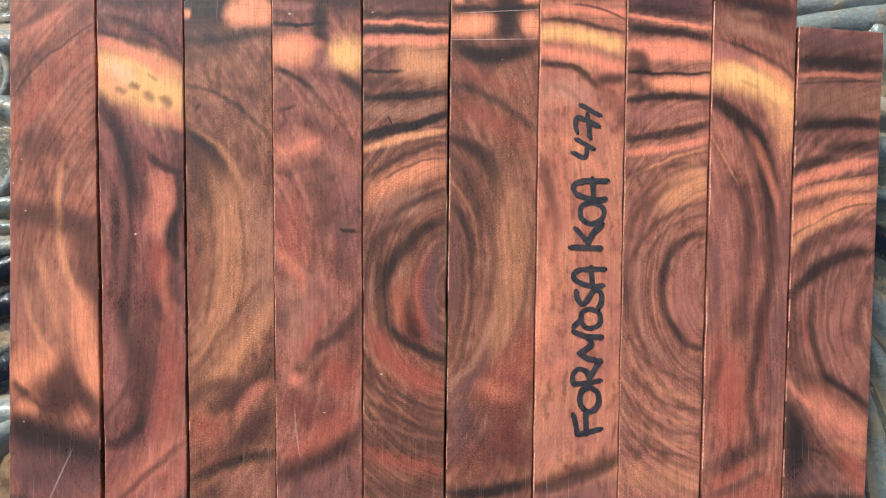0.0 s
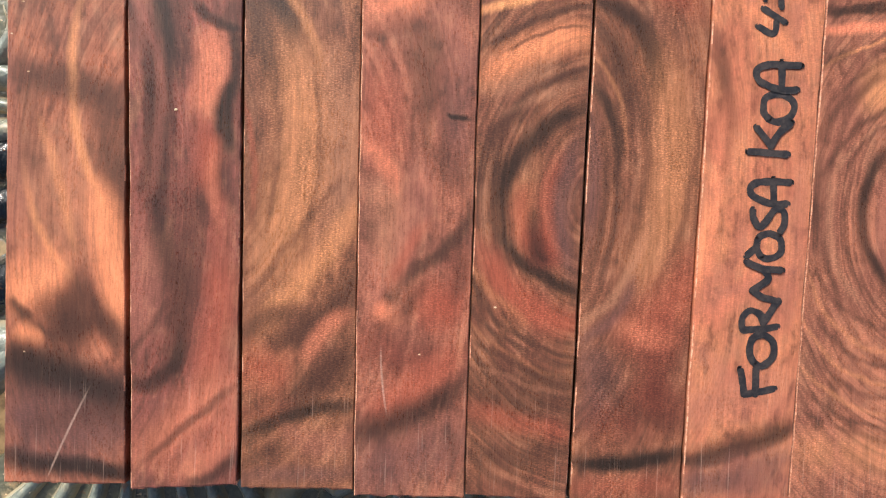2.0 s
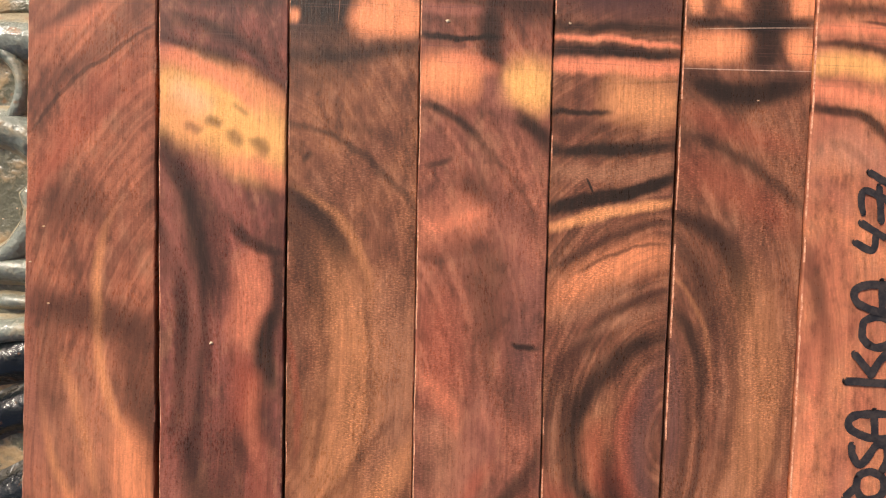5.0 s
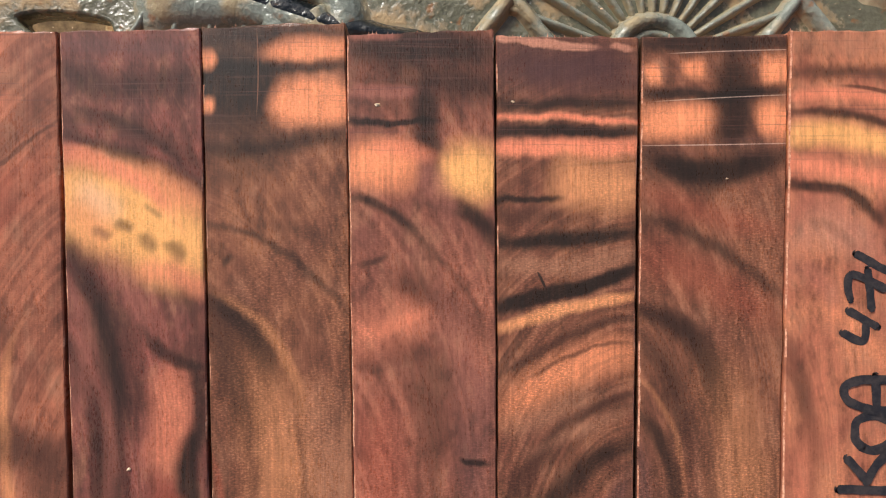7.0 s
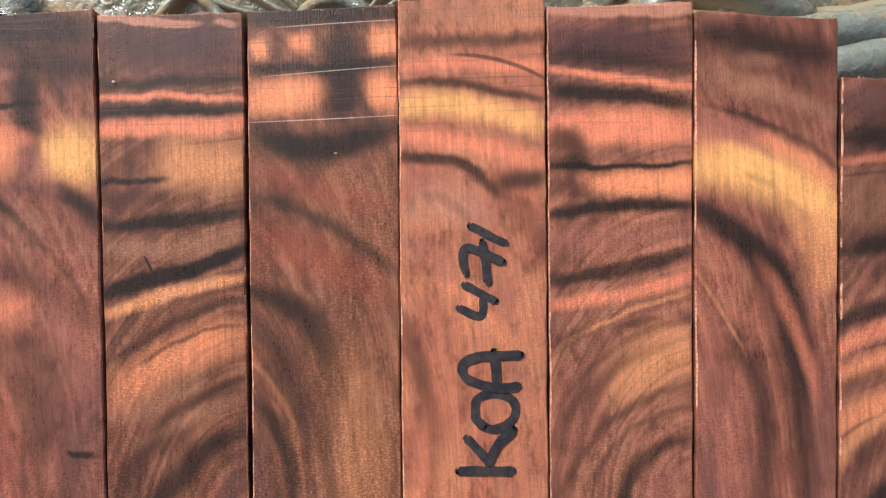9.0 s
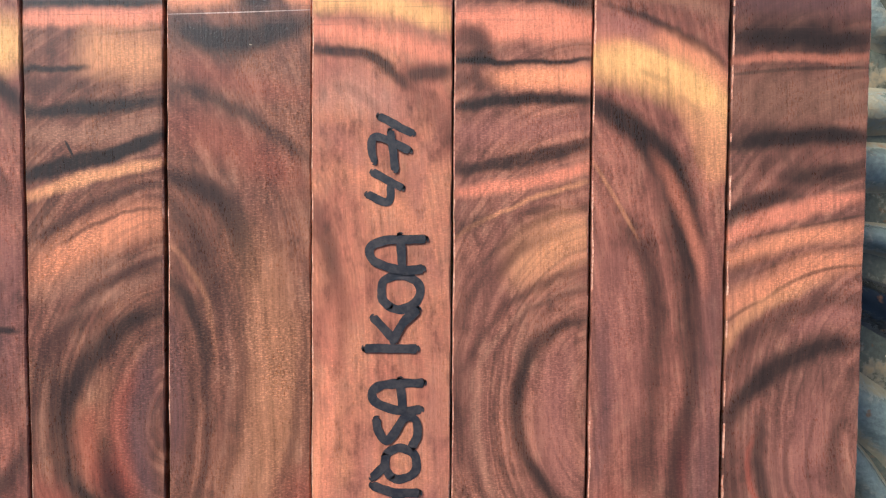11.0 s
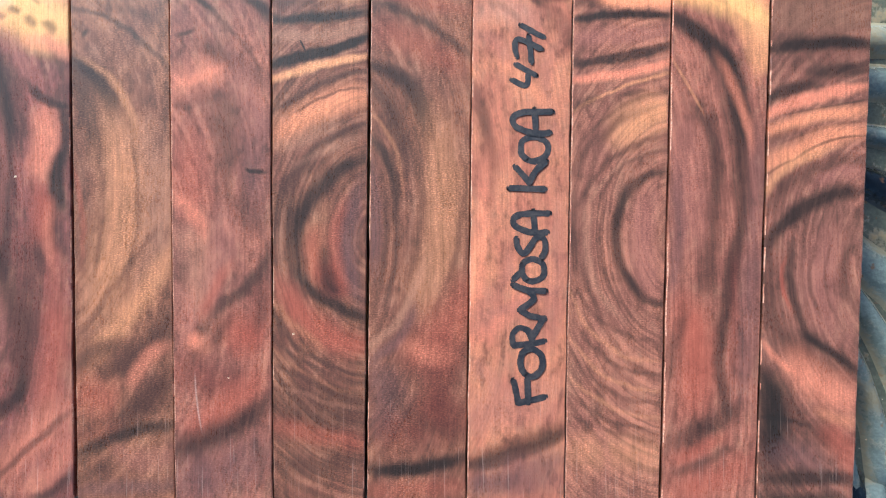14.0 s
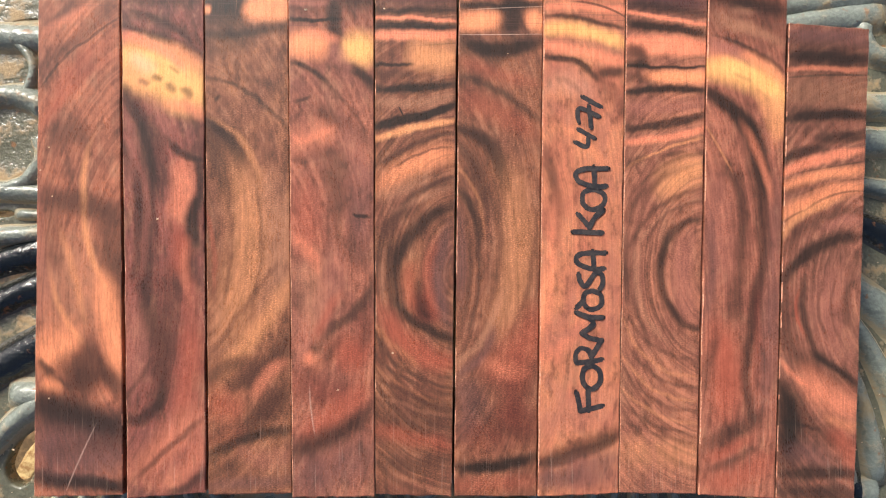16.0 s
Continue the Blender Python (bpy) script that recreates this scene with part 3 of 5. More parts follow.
mark(3, -43.6, 67.2, -90, 5.4, 0.07, -0.0064, "tan", 0.4, 0.6)
mark(3, -40.2, 42.9, -32, 11.8, 0.58, -0.0200, "ink", 0.6, 1)
mark(3, -36.5, 45.6, -20, 5.8, 0.97, -0.0271, "umber", 0.4, 1)
mark(3, -47.9, 41.9, 49, 1.0, 0.45, -0.1506, "ink", 0.65, 0.99)
mark(3, -44.7, 32.6, -48, 7.8, 2.47, -0.0312, "umber", 0.9, 0.8)
mark(3, -46.2, 25.8, -73, 8.8, 2.60, -0.0202, "umber", 0.67, 1)
mark(3, -41.4, 31.4, -53, 8.7, 0.78, -0.0270, "amber", 0.45, 1)
mark(3, -48.4, 8.8, -82, 11.6, 1.69, 0.0012, "umber", 0.5, 1)
mark(3, -48.1, 7.7, -82, 9.5, 0.52, -0.0094, "rust", 0.4, 0.9)
mark(3, -40.5, 8.6, -91, 19.6, 3.90, -0.0082, "amber", 0.4, 1)
mark(3, -33.2, 9.2, -90, 14.7, 2.99, -0.0077, "tan", 0.45, 1)
mark(3, -43.9, 9.9, -90, 16.8, 0.52, -0.0068, "umber", 0.39, 1)
mark(3, -37.3, 6.6, -92, 16.1, 0.45, -0.0091, "umber", 0.39, 1)
mark(3, -37.8, -11.5, -127, 12.6, 1.95, -0.0047, "amber", 0.5, 1)
mark(3, -41.4, -7.0, -125, 13.0, 0.78, 0.0020, "umber", 0.5, 1)
mark(3, -45.0, -20.1, 29, 6.1, 1.69, -0.0230, "umber", 0.73, 0.9)
mark(3, -35.1, -19.1, -136, 9.8, 2.47, -0.0225, "umber", 0.84, 0.9)
mark(3, -35.7, -22.0, -127, 5.3, 1.43, 0.0280, "salmon", 0.45, 1)
mark(3, -35.2, -29.6, -137, 8.0, 2.47, -0.0096, "umber", 0.84, 1)
mark(3, -45.1, -28.6, -20, 4.4, 3.25, 0.0292, "rust", 0.55, 1)
mark(3, -44.7, -35.5, 13, 4.6, 1.82, 0.0084, "wine", 0.45, 1)
mark(3, -39.8, -35.9, 18, 11.2, 1.43, -0.0105, "ink", 0.81, 0.9)
mark(3, -44.6, -42.6, 25, 5.0, 1.82, 0.0085, "umber", 0.56, 1)
mark(3, -35.5, -40.6, 1, 6.4, 1.82, 0.0507, "rose", 0.35, 1)
mark(3, -39.1, -45.7, 4, 10.4, 1.30, -0.0002, "mauve", 0.5, 1)
mark(3, -45.4, 33.0, -46, 6.7, 1.56, -0.0308, "ink", 0.53, 0.9)
mark(3, -47.2, 27.6, -71, 6.7, 1.69, -0.0211, "ink", 0.32, 1)
mark(3, -44.6, 54.4, 15, 5.8, 1.95, -0.0000, "ink", 0.4, 1)

# blank 4
mark(4, -21.5, 68.0, -2, 10.7, 6.21, -0.0085, "ink", 0.6, 1)
mark(4, -21.6, 70.7, -0, 11.0, 2.39, -0.0055, "ink", 0.8, 0.73)
mark(4, -28.2, 72.2, 3, 3.6, 0.57, -0.0158, "rose", 0.7, 0.86)
mark(4, -25.8, 64.6, 2, 6.3, 0.76, -0.0064, "rose", 0.7, 0.86)
mark(4, -25.8, 60.5, 1, 6.3, 0.48, 0.0034, "ink", 0.9, 0.73)
mark(4, -21.0, 60.3, -90, 7.3, 1.81, 0.0000, "ink", 0.85, 0.73)
mark(4, -15.8, 65.3, -9, 4.2, 1.91, 0.0390, "ink", 0.6, 0.86)
mark(4, -27.1, 54.9, -5, 4.8, 3.06, -0.0193, "orange", 0.95, 0.73)
mark(4, -15.4, 53.7, -9, 4.1, 3.44, -0.0143, "gold", 0.95, 0.86)
mark(4, -26.4, 48.9, -28, 5.5, 0.72, -0.0391, "ink", 0.8, 0.86)
mark(4, -15.4, 48.3, -31, 5.5, 1.15, -0.0513, "ink", 0.85, 0.86)
mark(4, -17.5, 40.1, -51, 8.4, 0.45, -0.0174, "umber", 0.5, 1)
mark(4, -28.1, 42.0, 26, 2.0, 0.45, -0.0159, "ink", 0.65, 0.99)
mark(4, -19.4, 36.4, -34, 7.6, 1.95, -0.0081, "umber", 0.67, 1)
mark(4, -28.6, 27.8, -23, 2.1, 0.91, 0.0876, "umber", 0.5, 1)
mark(4, -20.8, 28.0, -43, 5.5, 2.34, -0.0538, "umber", 0.56, 1)
mark(4, -20.7, 15.7, -90, 9.1, 1.82, -0.0108, "umber", 0.45, 1)
mark(4, -14.2, 16.4, -88, 11.3, 2.60, -0.0052, "mauve", 0.45, 1)
mark(4, -14.4, 14.9, -6, 2.0, 0.45, -0.0194, "ink", 0.85, 0.7)
mark(4, -26.8, 13.8, -83, 9.2, 3.12, -0.0016, "rust", 0.45, 1)
mark(4, -25.0, -3.4, -81, 7.7, 3.25, -0.0413, "tan", 0.45, 1)
mark(4, -21.3, -1.3, -100, 9.2, 2.34, -0.0103, "rose", 0.45, 1)
mark(4, -27.0, -13.9, -86, 6.2, 1.56, -0.0298, "rose", 0.35, 1)
mark(4, -15.0, -6.6, -129, 8.2, 1.30, -0.0327, "ink", 0.69, 0.9)
mark(4, -24.1, -14.8, -127, 6.1, 1.30, 0.0121, "umber", 0.56, 1)
mark(4, -13.8, -14.4, -112, 6.7, 2.60, -0.0232, "wine", 0.5, 1)
mark(4, -25.1, -18.5, -39, 2.7, 1.56, -0.0000, "salmon", 0.6, 0.9)
mark(4, -17.4, -16.9, -27, 4.4, 3.25, 0.0141, "rust", 0.65, 1)
mark(4, -22.3, -17.8, 50, 6.3, 1.43, 0.0099, "umber", 0.56, 1)
mark(4, -24.4, -25.1, -16, 6.5, 3.25, 0.0111, "wine", 0.55, 1)
mark(4, -19.3, -30.2, -141, 8.9, 2.86, -0.0128, "rust", 0.65, 1)
mark(4, -20.3, -35.0, 28, 11.6, 2.21, 0.0100, "ink", 0.79, 1)
mark(4, -20.5, -42.9, 17, 10.7, 4.29, 0.0122, "mauve", 0.6, 0.9)
mark(4, -25.5, -29.6, -83, 5.2, 0.17, 0.0078, "pale", 0.35, 0.7)
mark(4, -13.4, -41.4, -82, 4.1, 0.91, -0.0144, "umber", 0.39, 1)
mark(4, -24.0, 56.5, -10, 4.0, 1.20, 0.0000, "salmon", 0.6, 1)
mark(4, -19.5, 51.5, -60, 4.0, 1.60, 0.0000, "rose", 0.6, 1)
mark(4, -27.0, 33.0, 20, 6.0, 3.00, 0.0000, "salmon", 0.35, 1)
mark(4, -16.0, 30.0, -70, 8.0, 2.00, 0.0000, "rose", 0.4, 1)
mark(4, -19.8, 20.9, -67, 6.1, 1.69, -0.0490, "umber", 0.5, 1)
mark(4, -24.8, 33.4, 23, 4.6, 0.91, 0.0170, "salmon", 0.4, 1)
mark(4, -26.1, 6.4, -59, 4.9, 1.30, -0.0456, "salmon", 0.4, 1)
mark(4, -15.9, 6.4, -51, 4.5, 2.60, 0.0233, "umber", 0.45, 1)
mark(4, -22.2, -7.5, 61, 5.6, 1.04, -0.0090, "rust", 0.5, 1)
mark(4, -12.9, -10.8, -90, 5.6, 1.04, -0.0487, "ink", 0.37, 1)

# blank 5
mark(5, -1.9, 67.6, -2, 10.8, 3.31, 0.0000, "plum", 0.85, 0.99)
mark(5, -5.1, 71.1, -6, 7.2, 0.66, 0.0016, "peach", 1, 0.39)
mark(5, 5.6, 70.6, -3, 1.5, 0.47, -0.0193, "peach", 0.9, 0.59)
mark(5, -2.0, 63.1, 2, 10.8, 0.76, 0.0019, "ink", 0.8, 0.86)
mark(5, -2.0, 61.2, -2, 10.8, 0.47, -0.0028, "salmon", 0.9, 0.86)
mark(5, -2.1, 59.3, -1, 10.8, 0.90, -0.0008, "ink", 0.9, 0.73)
mark(5, -2.1, 56.9, 0, 10.8, 1.14, 0.0016, "salmon", 0.95, 0.73)
mark(5, 2.2, 54.9, 4, 5.9, 0.18, 0.0010, "ink", 0.6, 0.7)
mark(5, 2.1, 52.1, -8, 5.9, 3.12, -0.0063, "amber", 0.75, 1)
mark(5, -7.5, 50.2, 1, 5.0, 0.47, 0.0034, "ink", 0.85, 0.73)
mark(5, -7.2, 48.0, -2, 5.3, 1.04, 0.0000, "umber", 0.6, 0.99)
mark(5, -2.4, 44.7, 3, 10.8, 1.04, 0.0046, "ink", 0.9, 0.73)
mark(5, -2.4, 41.2, 4, 10.8, 1.23, 0.0098, "tan", 0.6, 1)
mark(5, -5.4, 39.2, -64, 1.2, 0.18, -0.0169, "ink", 0.9, 0.5)
mark(5, -2.3, 37.7, 16, 11.3, 1.14, 0.0048, "ink", 0.9, 0.5)
mark(5, -2.4, 35.2, 14, 11.0, 0.80, -0.0042, "amber", 0.85, 0.7)
mark(5, -2.4, 31.5, 23, 10.7, 0.58, -0.0117, "umber", 0.73, 0.8)
mark(5, -1.8, 27.1, 23, 10.0, 2.34, -0.0148, "orange", 0.7, 1)
mark(5, -0.4, 29.4, 17, 7.5, 0.32, -0.0160, "umber", 0.62, 0.8)
mark(5, -4.4, 21.1, 17, 6.5, 1.69, 0.0111, "tan", 0.4, 1)
mark(5, -1.8, 19.9, 36, 10.8, 0.84, -0.0226, "umber", 0.78, 0.9)
mark(5, -0.4, 19.1, 24, 7.4, 0.78, -0.0042, "tan", 0.45, 1)
mark(5, -2.1, 11.7, 47, 11.0, 1.56, -0.0302, "ink", 0.78, 0.8)
mark(5, -8.7, 10.4, 65, 8.9, 1.69, -0.0291, "umber", 0.62, 1)
mark(5, -7.1, 0.3, -85, 8.8, 1.43, 0.0145, "ink", 0.62, 0.9)
mark(5, -9.6, -0.6, -86, 8.4, 0.52, 0.0213, "tan", 0.4, 1)
mark(5, 0.0, -10.6, -31, 8.2, 1.10, 0.0215, "ink", 0.77, 0.8)
mark(5, -3.2, 0.8, -90, 7.0, 1.82, 0.0370, "amber", 0.22, 1)
mark(5, -0.2, -5.9, -66, 3.8, 2.08, 0.0493, "wine", 0.8, 1)
mark(5, 0.3, -6.6, -60, 2.4, 1.04, 0.1175, "ink", 0.57, 1)
mark(5, 3.3, 0.9, -91, 11.2, 1.69, 0.0169, "mauve", 0.75, 0.9)
mark(5, 0.8, -0.2, -88, 8.8, 1.30, 0.0219, "rust", 0.5, 1)
mark(5, -2.5, -15.4, -35, 10.9, 2.47, 0.0234, "rust", 0.75, 1)
mark(5, -7.1, -14.8, -42, 6.8, 0.65, 0.0146, "amber", 0.17, 1)
mark(5, -4.0, -20.5, -35, 11.7, 0.52, 0.0224, "umber", 0.62, 0.9)
mark(5, -3.1, -23.0, -30, 11.4, 0.52, 0.0152, "umber", 0.56, 0.9)
mark(5, -3.2, -25.2, -28, 11.2, 0.39, 0.0187, "amber", 0.12, 1)
mark(5, -2.6, -26.5, -23, 10.7, 0.58, 0.0110, "umber", 0.56, 0.9)
mark(5, -2.2, -31.6, -9, 10.0, 5.20, 0.0022, "umber", 0.56, 1)
mark(5, -1.8, -36.1, -12, 9.6, 1.69, 0.0019, "rust", 0.5, 1)
mark(5, -2.3, -29.1, -16, 10.3, 0.39, 0.0039, "tan", 0.24, 1)
mark(5, -2.2, -41.7, 1, 9.8, 1.82, 0.0129, "umber", 0.62, 1)
mark(5, -3.4, -1.6, -82, 5.3, 1.69, 0.0463, "rust", 0.6, 1)
mark(5, -1.1, -4.4, -79, 4.3, 1.30, 0.0162, "ink", 0.6, 1)

# blank 6
mark(6, 18.1, 71.3, 0, 10.9, 1.42, 0.0016, "ink", 0.85, 0.73)
mark(6, 9.6, 66.9, 8, 1.1, 1.14, -0.0260, "orange", 0.95, 0.86)
mark(6, 15.1, 67.7, 4, 1.7, 1.23, -0.0000, "orange", 0.9, 0.86)
mark(6, 26.3, 67.7, 6, 1.9, 1.89, -0.0135, "orange", 0.95, 0.86)
mark(6, 17.9, 64.3, 3, 10.9, 0.95, 0.0040, "ink", 0.85, 0.73)
mark(6, 12.8, 60.6, 4, 5.2, 2.08, 0.0008, "orange", 0.95, 0.73)
mark(6, 25.8, 60.9, 5, 2.4, 2.37, -0.0059, "orange", 0.95, 0.73)
mark(6, 20.7, 63.3, -91, 6.9, 2.65, -0.0049, "ink", 0.85, 0.73)
mark(6, 20.5, 70.2, 2, 8.2, 0.07, -0.0009, "pale", 0.6, 0.4)
mark(6, 19.4, 63.9, 3, 9.2, 0.07, -0.0008, "pale", 0.5, 0.4)
mark(6, 17.7, 57.5, 1, 10.9, 0.07, 0.0004, "pale", 0.7, 0.4)
mark(6, 17.7, 53.7, 0, 10.9, 1.89, 0.0233, "ink", 0.85, 0.73)
mark(6, 18.0, 43.8, -30, 12.3, 0.90, -0.0131, "ink", 0.6, 0.99)
mark(6, 16.6, 39.3, -26, 10.5, 2.47, -0.0084, "rust", 0.4, 1)
mark(6, 15.6, 31.1, -50, 10.0, 1.75, -0.0414, "umber", 0.84, 0.8)
mark(6, 13.1, 24.0, -71, 10.9, 2.60, -0.0191, "umber", 0.5, 1)
mark(6, 12.2, 19.4, -67, 8.2, 0.39, -0.0237, "amber", 0.25, 1)
mark(6, 11.5, 15.4, -69, 8.6, 0.97, -0.0298, "ink", 0.74, 0.8)
mark(6, 12.8, -1.0, -97, 10.9, 0.65, -0.0148, "umber", 0.62, 0.9)
mark(6, 8.4, 5.7, -89, 10.9, 1.30, -0.0026, "mauve", 0.65, 1)
mark(6, 10.8, 2.4, -93, 11.6, 0.71, -0.0092, "umber", 0.56, 0.9)
mark(6, 21.8, 7.2, -93, 18.4, 3.77, -0.0101, "amber", 0.35, 1)
mark(6, 17.5, 6.9, -94, 15.2, 0.58, -0.0086, "umber", 0.45, 1)
mark(6, 24.1, -0.9, -104, 14.5, 0.58, -0.0105, "umber", 0.45, 1)
mark(6, 16.0, 6.6, -94, 12.0, 0.39, -0.0123, "tan", 0.25, 1)
mark(6, 13.5, -13.2, -125, 10.1, 0.84, -0.0208, "tan", 0.6, 0.9)
mark(6, 12.9, -17.6, -131, 7.1, 1.04, -0.0346, "mauve", 0.65, 0.9)
mark(6, 22.3, -15.9, -127, 9.4, 4.29, -0.0144, "rust", 0.55, 1)
mark(6, 20.8, -26.0, -110, 7.4, 3.25, -0.0204, "wine", 0.6, 1)
mark(6, 11.1, -29.1, -80, 7.0, 3.25, -0.0479, "mauve", 0.6, 1)
mark(6, 18.2, -34.6, -163, 9.5, 3.64, -0.0066, "wine", 0.55, 1)
mark(6, 16.3, -42.1, 8, 10.4, 1.49, 0.0096, "ink", 0.9, 0.8)
mark(6, 16.2, -46.5, 4, 10.3, 1.82, 0.0035, "rust", 0.4, 1)
mark(6, 14.8, 31.2, -48, 8.6, 1.30, -0.0461, "ink", 0.53, 0.9)
mark(6, 11.9, 25.8, -65, 7.4, 1.43, -0.0231, "ink", 0.32, 1)
mark(6, 18.6, -20.3, -16, 5.1, 1.69, 0.0159, "salmon", 0.3, 1)
mark(6, 15.6, -32.4, -35, 8.5, 1.43, 0.0322, "ink", 0.27, 1)
mark(6, 16.7, 53.0, -5, 7.2, 1.95, 0.0905, "ink", 0.4, 1)
mark(6, 17.3, 48.2, -17, 9.4, 1.56, 0.0014, "rust", 0.35, 1)

# blank 7
mark(7, 29.7, 24.2, -76, 8.5, 1.42, -0.0164, "umber", 0.39, 1)
mark(7, 41.4, 30.0, -88, 10.8, 1.14, 0.0316, "rose", 0.4, 1)
mark(7, 32.1, 39.4, -47, 4.7, 1.42, -0.0637, "rose", 0.4, 1)
mark(7, 34.6, 45.9, -26, 5.0, 2.84, -0.0583, "peach", 0.25, 1)
mark(7, 33.9, -13.4, 33, 7.9, 1.83, 0.0287, "rose", 0.4, 1)
mark(7, 43.7, -3.1, 86, 14.6, 1.83, 0.0038, "rose", 0.4, 1)
mark(7, 35.1, -28.5, 17, 9.6, 2.50, -0.0069, "rose", 0.45, 1)
mark(7, 37.7, 71.1, -1, 10.9, 1.33, 0.0016, "tan", 0.5, 1)
mark(7, 37.6, 67.4, 0, 10.9, 0.95, 0.0011, "ink", 0.7, 0.99)
mark(7, 37.5, 64.3, -2, 10.8, 0.85, -0.0056, "salmon", 0.8, 0.99)
mark(7, 41.7, 64.4, -17, 6.6, 0.28, -0.0212, "ink", 0.7, 0.6)
mark(7, 37.5, 61.3, -8, 10.9, 0.66, -0.0109, "ink", 0.8, 0.86)
mark(7, 37.5, 58.5, -10, 10.9, 1.61, -0.0154, "gold", 0.85, 0.86)
mark(7, 37.1, 53.4, -12, 11.0, 1.23, -0.0032, "salmon", 0.8, 1)
mark(7, 34.4, 51.0, -18, 7.7, 0.85, -0.0278, "ink", 0.85, 0.73)
mark(7, 43.6, 48.8, -0, 3.4, 1.33, -0.0082, "ink", 0.8, 0.86)
mark(7, 33.9, 46.0, -2, 7.3, 2.37, -0.0361, "pale", 0.08, 1)
mark(7, 44.5, 44.8, -50, 4.4, 0.83, -0.0708, "umber", 0.4, 1)
mark(7, 30.3, 20.7, -79, 7.5, 0.67, -0.0208, "umber", 0.5, 0.8)
mark(7, 29.5, 4.2, -96, 19.9, 1.16, 0.0005, "salmon", 0.4, 0.9)
mark(7, 32.9, -14.3, 43, 8.5, 1.33, 0.0203, "salmon", 0.35, 0.9)
mark(7, 35.4, -39.8, 18, 10.9, 1.33, 0.0124, "ink", 0.69, 0.7)
mark(7, 34.9, -45.6, 3, 10.3, 1.83, -0.0001, "mauve", 0.5, 0.9)
mark(7, 35.1, -38.2, 20, 11.0, 1.69, 0.0030, "ink", 0.64, 0.9)
mark(7, 35.1, -43.2, 14, 10.5, 2.60, 0.0068, "mauve", 0.65, 1)
mark(7, 31.0, 20.5, -81, 12.6, 0.84, -0.0146, "umber", 0.45, 1)
mark(7, 33.0, -7.4, 60, 7.3, 1.30, 0.0463, "rose", 0.35, 1)
mark(7, 44.0, 42.7, -50, 4.7, 1.04, -0.0221, "umber", 0.4, 1)
mark(7, 35.2, -11.4, 17, 9.6, 0.91, 0.0060, "rose", 0.4, 1)
mark(7, 29.0, -24.3, -42, 4.7, 1.56, 0.0102, "rose", 0.4, 1)
mark(7, 35.0, -32.3, 8, 10.1, 2.21, -0.0039, "rose", 0.4, 1)
mark(7, 32.1, 49.0, -3, 5.4, 1.69, -0.0662, "rose", 0.35, 1)
mark(7, 38.5, 31.4, -45, 7.0, 1.17, -0.0334, "orange", 0.35, 1)
mark(7, 27.3, -5.7, -95, 8.4, 1.04, -0.0000, "orange", 0.35, 1)
mark(7, 34.2, 45.8, -29, 3.7, 0.65, -0.0395, "umber", 0.3, 1)

# blank 8
mark(8, 57.3, 66.1, -2, 10.8, 2.84, -0.0000, "plum", 0.9, 0.99)
mark(8, 57.2, 64.1, -5, 10.8, 1.14, -0.0030, "ink", 0.7, 1)
mark(8, 57.3, 70.8, -1, 10.6, 1.04, -0.0001, "peach", 1, 0.39)
mark(8, 57.1, 61.7, -7, 10.8, 0.52, -0.0010, "salmon", 0.9, 0.86)
mark(8, 57.0, 59.3, -6, 10.8, 1.14, -0.0014, "ink", 0.9, 0.73)
mark(8, 56.9, 55.3, -1, 10.7, 2.08, -0.0012, "salmon", 1, 0.59)
mark(8, 50.9, 53.1, -56, 2.8, 1.51, -0.1126, "umber", 0.75, 0.99)
mark(8, 56.7, 50.2, -2, 10.7, 0.43, 0.0015, "ink", 0.9, 0.73)
mark(8, 59.5, 47.8, -2, 7.6, 1.51, 0.0000, "orange", 0.95, 0.73)
mark(8, 49.9, 47.7, -6, 3.2, 1.33, -0.0194, "umber", 0.6, 0.99)
mark(8, 56.4, 44.8, 2, 11.1, 0.95, -0.0076, "ink", 0.9, 0.73)
mark(8, 56.4, 40.4, 4, 10.7, 1.42, 0.0062, "rose", 0.55, 1)
mark(8, 56.4, 36.5, 10, 10.9, 0.95, 0.0051, "ink", 0.8, 0.6)
mark(8, 56.3, 33.4, 10, 10.9, 0.85, 0.0047, "salmon", 0.75, 0.8)
mark(8, 56.0, 30.6, 22, 11.4, 0.32, -0.0085, "amber", 0.55, 0.9)
mark(8, 49.1, 27.6, 28, 2.9, 0.91, -0.0392, "umber", 0.62, 0.9)
mark(8, 58.8, 29.6, 12, 2.6, 0.58, -0.0136, "umber", 0.73, 0.9)
mark(8, 56.9, 27.2, 28, 10.2, 0.39, -0.0207, "umber", 0.62, 0.9)
mark(8, 60.0, 24.4, 28, 6.6, 3.25, -0.0095, "amber", 0.65, 1)
mark(8, 51.9, 21.2, 44, 10.0, 0.97, -0.0239, "umber", 0.56, 1)
mark(8, 54.8, 17.1, 38, 12.4, 0.65, -0.0256, "umber", 0.62, 0.9)
mark(8, 55.5, 14.9, 38, 11.5, 0.39, -0.0254, "tan", 0.45, 1)
mark(8, 56.1, 14.9, 41, 10.3, 0.45, -0.0378, "umber", 0.5, 1)
mark(8, 57.5, 10.7, 50, 8.7, 1.10, -0.0525, "ink", 0.76, 0.8)
mark(8, 54.8, -0.7, -78, 8.4, 0.97, 0.0358, "ink", 0.69, 0.9)
mark(8, 60.0, -9.7, -35, 5.0, 0.84, 0.0618, "ink", 0.76, 0.8)
mark(8, 59.7, 0.8, -89, 9.9, 2.21, 0.0220, "rose", 0.6, 1)
mark(8, 47.5, -2.9, -77, 12.2, 0.84, 0.0186, "umber", 0.5, 1)
